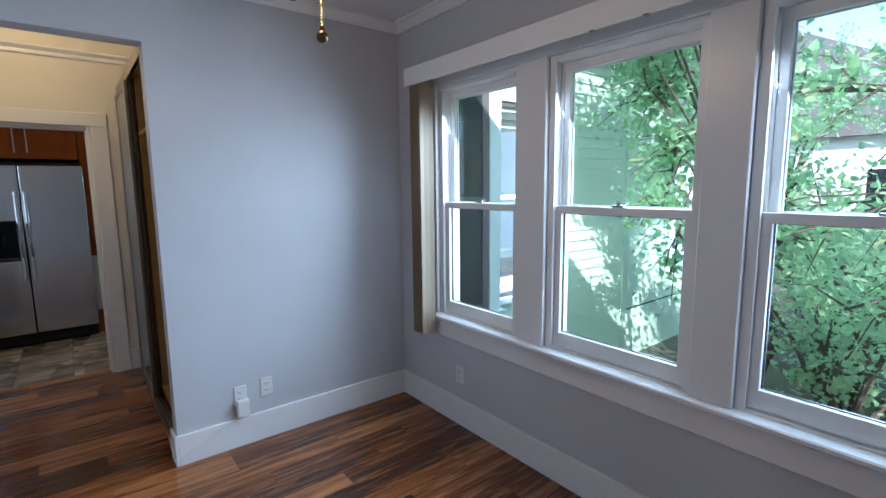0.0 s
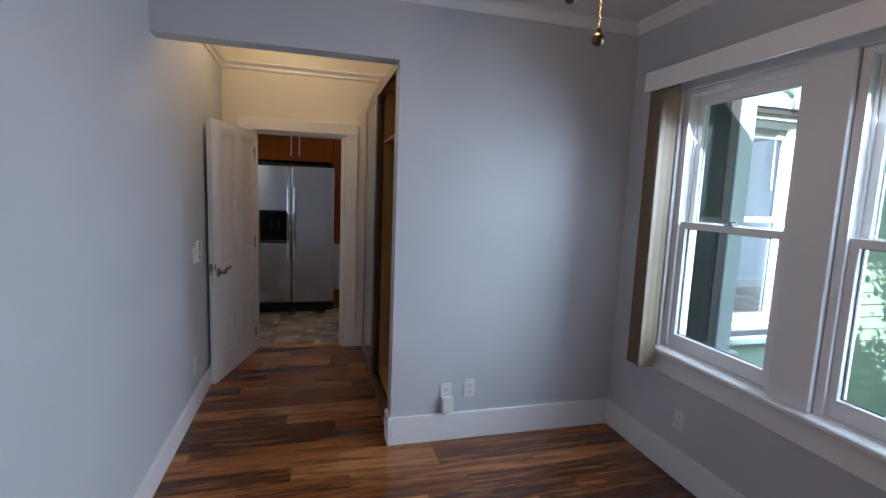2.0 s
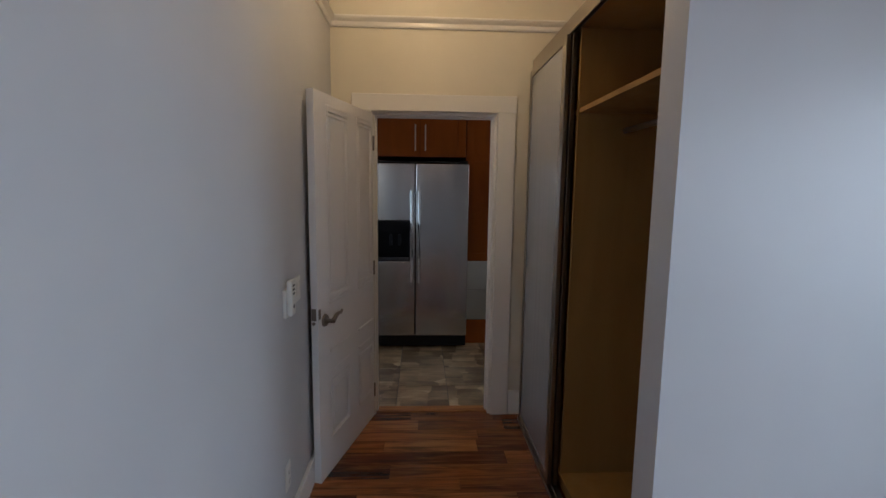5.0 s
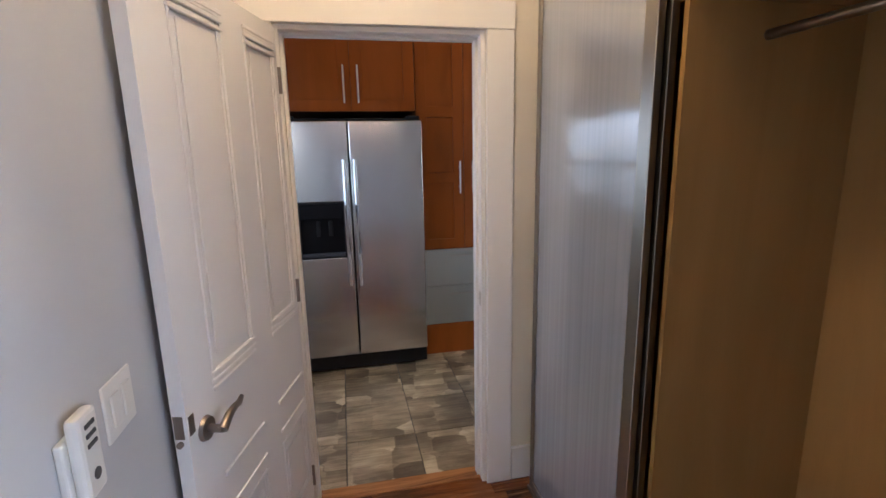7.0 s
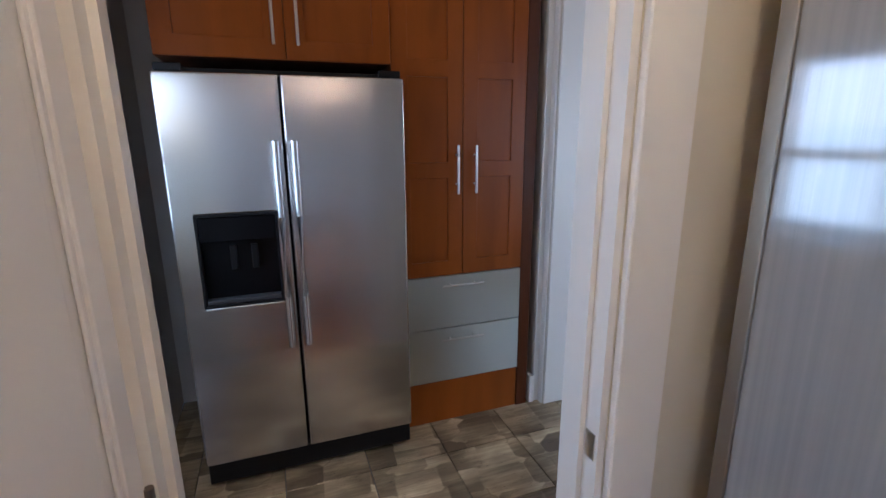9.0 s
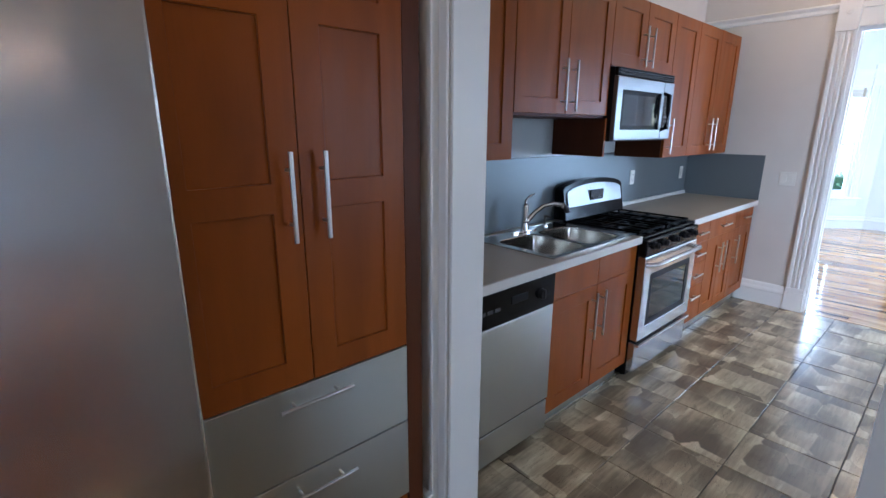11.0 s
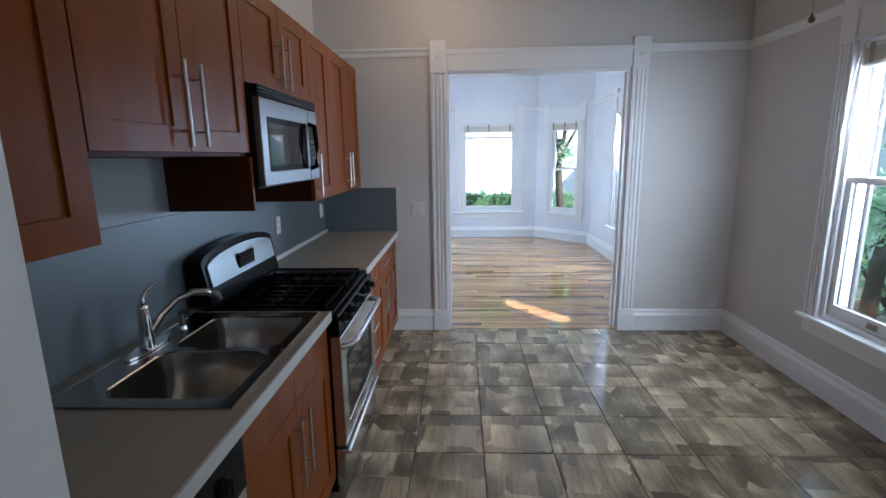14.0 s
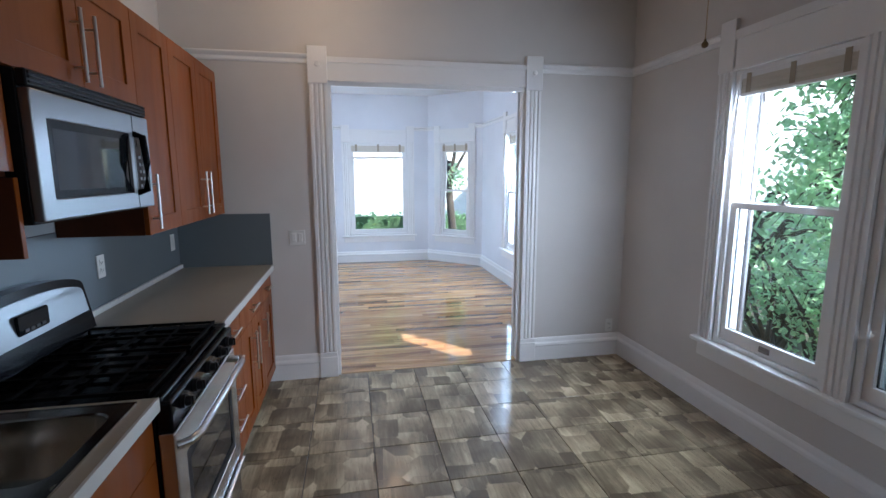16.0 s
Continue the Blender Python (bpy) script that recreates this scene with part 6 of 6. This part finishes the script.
# dense shrubs under the kitchen windows
def shrub(x, y, r, h, count, seed):
    rng = random.Random(seed)
    t = thing("shrub", (x, y, GZ), "dense green shrub with dark crooked stems", "shrub", "garden shrubs")
    bm, pts = bmesh.new(), []
    for k in range(16):
        a, q = rng.uniform(0, 2 * math.pi), rng.uniform(0.3, 1.0)
        tip = Vector((r * q * math.cos(a), r * q * math.sin(a), h * rng.uniform(0.55, 1.0)))
        mid = tip * 0.5 + Vector((rng.uniform(-0.1, 0.1), rng.uniform(-0.1, 0.1), 0.15))
        tube(bm, [Vector((rng.uniform(-0.08, 0.08), rng.uniform(-0.08, 0.08), 0)), mid, tip], 0.02, 7, [0.035, 0.022, 0.006])
        for i in range(count // 16):
            c = mid.lerp(tip, rng.uniform(-0.5, 1.1))
            pts.append(c + Vector((rng.gauss(0, 0.16 * r + 0.03), rng.gauss(0, 0.16 * r + 0.03), rng.gauss(0, 0.12))))
    part("stems", bm, M["bark"], t, "dark crooked stems", smooth=True)
    lv = new("leaves", leaf_mesh(pts, 0.062, rng))
    lv.parent = t


tree((5.98, -1.22, GZ), (5.94, -1.24, 1.15), [(5.62, -1.42, 1.35, 0.42), (5.45, -1.55, 1.50, 0.36), (5.22, -1.35, 1.92, 0.30), (5.95, -1.30, 0.95, 0.34), (5.65, -1.15, 0.75, 0.32),
                                          (6.30, -1.60, 0.95, 0.34), (5.30, -1.65, 1.05, 0.45), (5.55, -1.75, 0.40, 0.40), (5.05, -1.45, 1.60, 0.36)], 0.058, 2400, 21, "small garden tree with a dark crooked trunk", 0.075)
shrub(5.55, -1.95, 0.70, 1.4, 1000, 41)
shrub(6.6, -2.4, 1.0, 1.7, 1300, 43)
shrub(7.6, -1.6, 1.0, 2.6, 3000, 44)
shrub(5.9, -3.2, 1.0, 2.0, 3000, 45)
shrub(7.6, -3.6, 1.1, 2.2, 2600, 46)

# potted shrub and deck beside the windows
dk = thing("garden_deck", (4.1, -4.0, GZ), "weathered grey board deck with fallen leaves", "deck")
for k in range(16):
    part("deck_board", bx(-1.0 + 0.142 * k, -0.866 + 0.142 * k, -2.4, 1.9, 0.30, 0.335), M["deck"], dk, bevel=0.004, seg=1)
part("deck_frame", bx(-0.98, 1.25, -2.35, 1.85, 0.0, 0.299), M["bark"], dk)
for px, py, s in ((4.25, -3.05, 1.0), (4.75, -3.6, 1.25)):
    pt = thing("plant_pot", (px, py, GZ + 0.335), "weathered plant pot holding a leafy shrub", "plant pot")
    bm = cyl(bmesh.new(), (0, 0, 0), (0, 0, 0.26 * s), 0.12 * s, 24, 0.16 * s)
    cyl(bm, (0, 0, 0.26 * s), (0, 0, 0.30 * s), 0.175 * s, 24)
    part("pot", bm, M["pot"], pt, smooth=True)
    rg_ = random.Random(int(px * 100))
    pp = [Vector((rg_.gauss(0, 0.16), rg_.gauss(0, 0.16), 0.36 * s + abs(rg_.gauss(0, 0.22)))) for k in range(420)]
    sh_ = new("shrub", leaf_mesh(pp, 0.055, rg_))
    sh_.parent = pt

# fence and neighbours
fn = thing("garden_fence", (7.0, -6.6, GZ), "weathered pale grey board fence", "fence", kind="")
for k in range(40):
    part("fence_board", bx(-4.0 + 0.2 * k, -3.81 + 0.2 * k, 0, 0.022, 0, 1.75), M["hedge_fence"], fn)
for k in range(5):
    part("fence_post", bx(-4.0 + 1.95 * k, -3.9 + 1.95 * k, 0.023, 0.12, 0, 1.85), M["hedge_fence"], fn)
sf = thing("street_hedge", (13.9, 2.0, GZ), "clipped green hedge along the street", "hedge")
rg_ = random.Random(77)
pp = [Vector((rg_.uniform(-0.25, 0.25), rg_.uniform(-5, 5), rg_.uniform(0.0, 1.35))) for k in range(5200)]
hd = new("hedge_leaves", leaf_mesh(pp, 0.10, rg_))
hd.parent = sf
part("hedge_core", bx(-0.2, 0.2, -5, 5, 0, 1.28), M["hedge"], sf)


def house(x, y, w, d, h, label, turn=0):
    """A plain neighbouring house with windows, eaves and a gabled roof."""
    hs = thing("house", pose(x, y, GZ, 0, 0, turn), label, "house")
    part("wall", bx(-w / 2, w / 2, -d / 2, d / 2, 0, h), M["stucco"], hs)
    bm = bmesh.new()
    a = [bm.verts.new(p) for p in ((-w / 2 - 0.4, -d / 2 - 0.4, h), (w / 2 + 0.4, -d / 2 - 0.4, h), (w / 2 + 0.4, d / 2 + 0.4, h), (-w / 2 - 0.4, d / 2 + 0.4, h), (-w / 2 - 0.4, 0, h + d * 0.28), (w / 2 + 0.4, 0, h + d * 0.28))]
    for f_ in ((0, 1, 5, 4), (2, 3, 4, 5), (0, 4, 3), (1, 2, 5), (0, 3, 2, 1)):
        bm.faces.new([a[i] for i in f_])
    part("roof", bm, M["roof"], hs, "dark shingle roof")
    for s in (-1, 1):
        for k in (-0.28, 0.28):
            for z in (1.2, 4.0):
                if z + 1.4 < h:
                    yy = s * d / 2
                    wn_ = part("window", ring(bmesh.new(), k * w - 0.55, k * w + 0.55, yy - 0.06, yy + 0.06, z, z + 1.4, 0.09), M["ext_white"], hs)
                    part("pane", bx(k * w - 0.46, k * w + 0.46, yy - 0.02, yy + 0.02, z + 0.09, z + 1.31), M["black_glass"], wn_)
    for k in (-0.25, 0.25):
        for s in (-1, 1):
            xx = s * w / 2
            bm = bmesh.new()
            box(bm, xx - 0.06, xx + 0.06, k * d - 0.55, k * d - 0.46, 1.2, 2.7)
            box(bm, xx - 0.06, xx + 0.06, k * d + 0.46, k * d + 0.55, 1.2, 2.7)
            box(bm, xx - 0.06, xx + 0.06, k * d - 0.46, k * d + 0.46, 1.2, 1.29)
            box(bm, xx - 0.06, xx + 0.06, k * d - 0.46, k * d + 0.46, 2.61, 2.7)
            wn_ = part("window", bm, M["ext_white"], hs)
            part("pane", bx(xx - 0.02, xx + 0.02, k * d - 0.46, k * d + 0.46, 1.29, 2.61), M["black_glass"], wn_)
    return hs


house(-4.6, 1.5, 5, 12, 5.6, "pale neighbouring house close to the west wall")
house(16.5, -11.0, 10, 10, 6.2, "white two-storey house beyond the garden")
house(24.0, 3.5, 9, 14, 3.6, "white stucco house across the street")


# ---- floor pieces ----
def lay_planks(parent, x0, x1, y0, y1, width, mat, rng, skip=None):
    lengths = (0.55, 0.8, 1.05, 1.22)
    meshes = {}

    def mesh(length):
        key = round(length, 3)
        if key not in meshes:
            bm = bx(0, length - 0.0012, 0, width - 0.0012, -0.011, 0)
            me = bpy.data.meshes.new("plank")
            bm.to_mesh(me)
            bm.free()
            me.materials.append(mat)
            meshes[key] = me
        return meshes[key]

    y = y0
    while y < y1 - 0.01:
        x = x0 - rng.choice((0.0, 0.15, 0.3, 0.45))
        while x < x1:
            length = rng.choice(lengths)
            a, b = max(x, x0), min(x + length, x1)
            if b - a > 0.03 and not (skip and skip(a, b, y)):
                ob = new("plank", mesh(b - a))
                ob.location = (a, y, 0)
                ob.parent = parent
            x += length
        y += width


rng = random.Random(4)
lay_planks(floor_bed, XW, XE, -4.0, 0.0, 0.125, M["floor_bed"], rng)
lay_planks(floor_bed, XW, 1.70, 0.0, 1.875, 0.125, M["floor_bed"], rng)

TILE = 0.374


def lay_tiles(parent, x0, x1, y0, y1):
    meshes = {}
    i0, i1 = math.floor((x0 - 4.40) / TILE), math.ceil((x1 - 4.40) / TILE)
    j0, j1 = math.floor((y0 - 2.296) / TILE), math.ceil((y1 - 2.296) / TILE)
    for i in range(i0, i1):
        for j in range(j0, j1):
            ax, ay = 4.40 + i * TILE, 2.296 + j * TILE
            a, b = max(ax, x0) + 0.002, min(ax + TILE, x1) - 0.002
            c, d = max(ay, y0) + 0.002, min(ay + TILE, y1) - 0.002
            if b - a < 0.01 or d - c < 0.01:
                continue
            key = (round(b - a, 3), round(d - c, 3))
            if key not in meshes:
                bm = bx(0, b - a, 0, d - c, -0.009, 0)
                bmesh.ops.bevel(bm, geom=[e for e in bm.edges if all(v.co.z > -0.001 for v in e.verts)], offset=0.002, segments=1, affect="EDGES")
                me = bpy.data.meshes.new("tile")
                bm.to_mesh(me)
                bm.free()
                me.materials.append(M["tile"])
                meshes[key] = me
            ob = new("tile", meshes[key])
            ob.location = (a, c, random.uniform(-0.0006, 0.0006))
            ob.parent = parent


lay_tiles(floor_kit, -0.25, 5.50, 1.922, KY1)
lay_tiles(floor_kit2, 1.865, 5.50, KY0, 1.922)

# narrow oak strips of the living room, laid across it
strip_mesh = {}
rng = random.Random(9)
x = 5.575
while x < LX1 - 0.01:
    y = LY0 - rng.choice((0.0, 0.25, 0.5, 0.75))
    while y < LY1:
        length = rng.choice((0.9, 1.15, 1.4, 1.7))
        a, b = max(y, LY0), min(y + length, LY1)
        if b - a > 0.04:
            key = round(b - a, 2)
            if key not in strip_mesh:
                bm = bx(0, 0.0668, 0, b - a - 0.0012, -0.011, 0)
                me = bpy.data.meshes.new("strip")
                bm.to_mesh(me)
                bm.free()
                me.materials.append(M["floor_living"])
                strip_mesh[key] = me
            ob = new("strip", strip_mesh[key])
            ob.location = (x, a, 0)
            ob.parent = floor_liv
        y += length
    x += 0.068
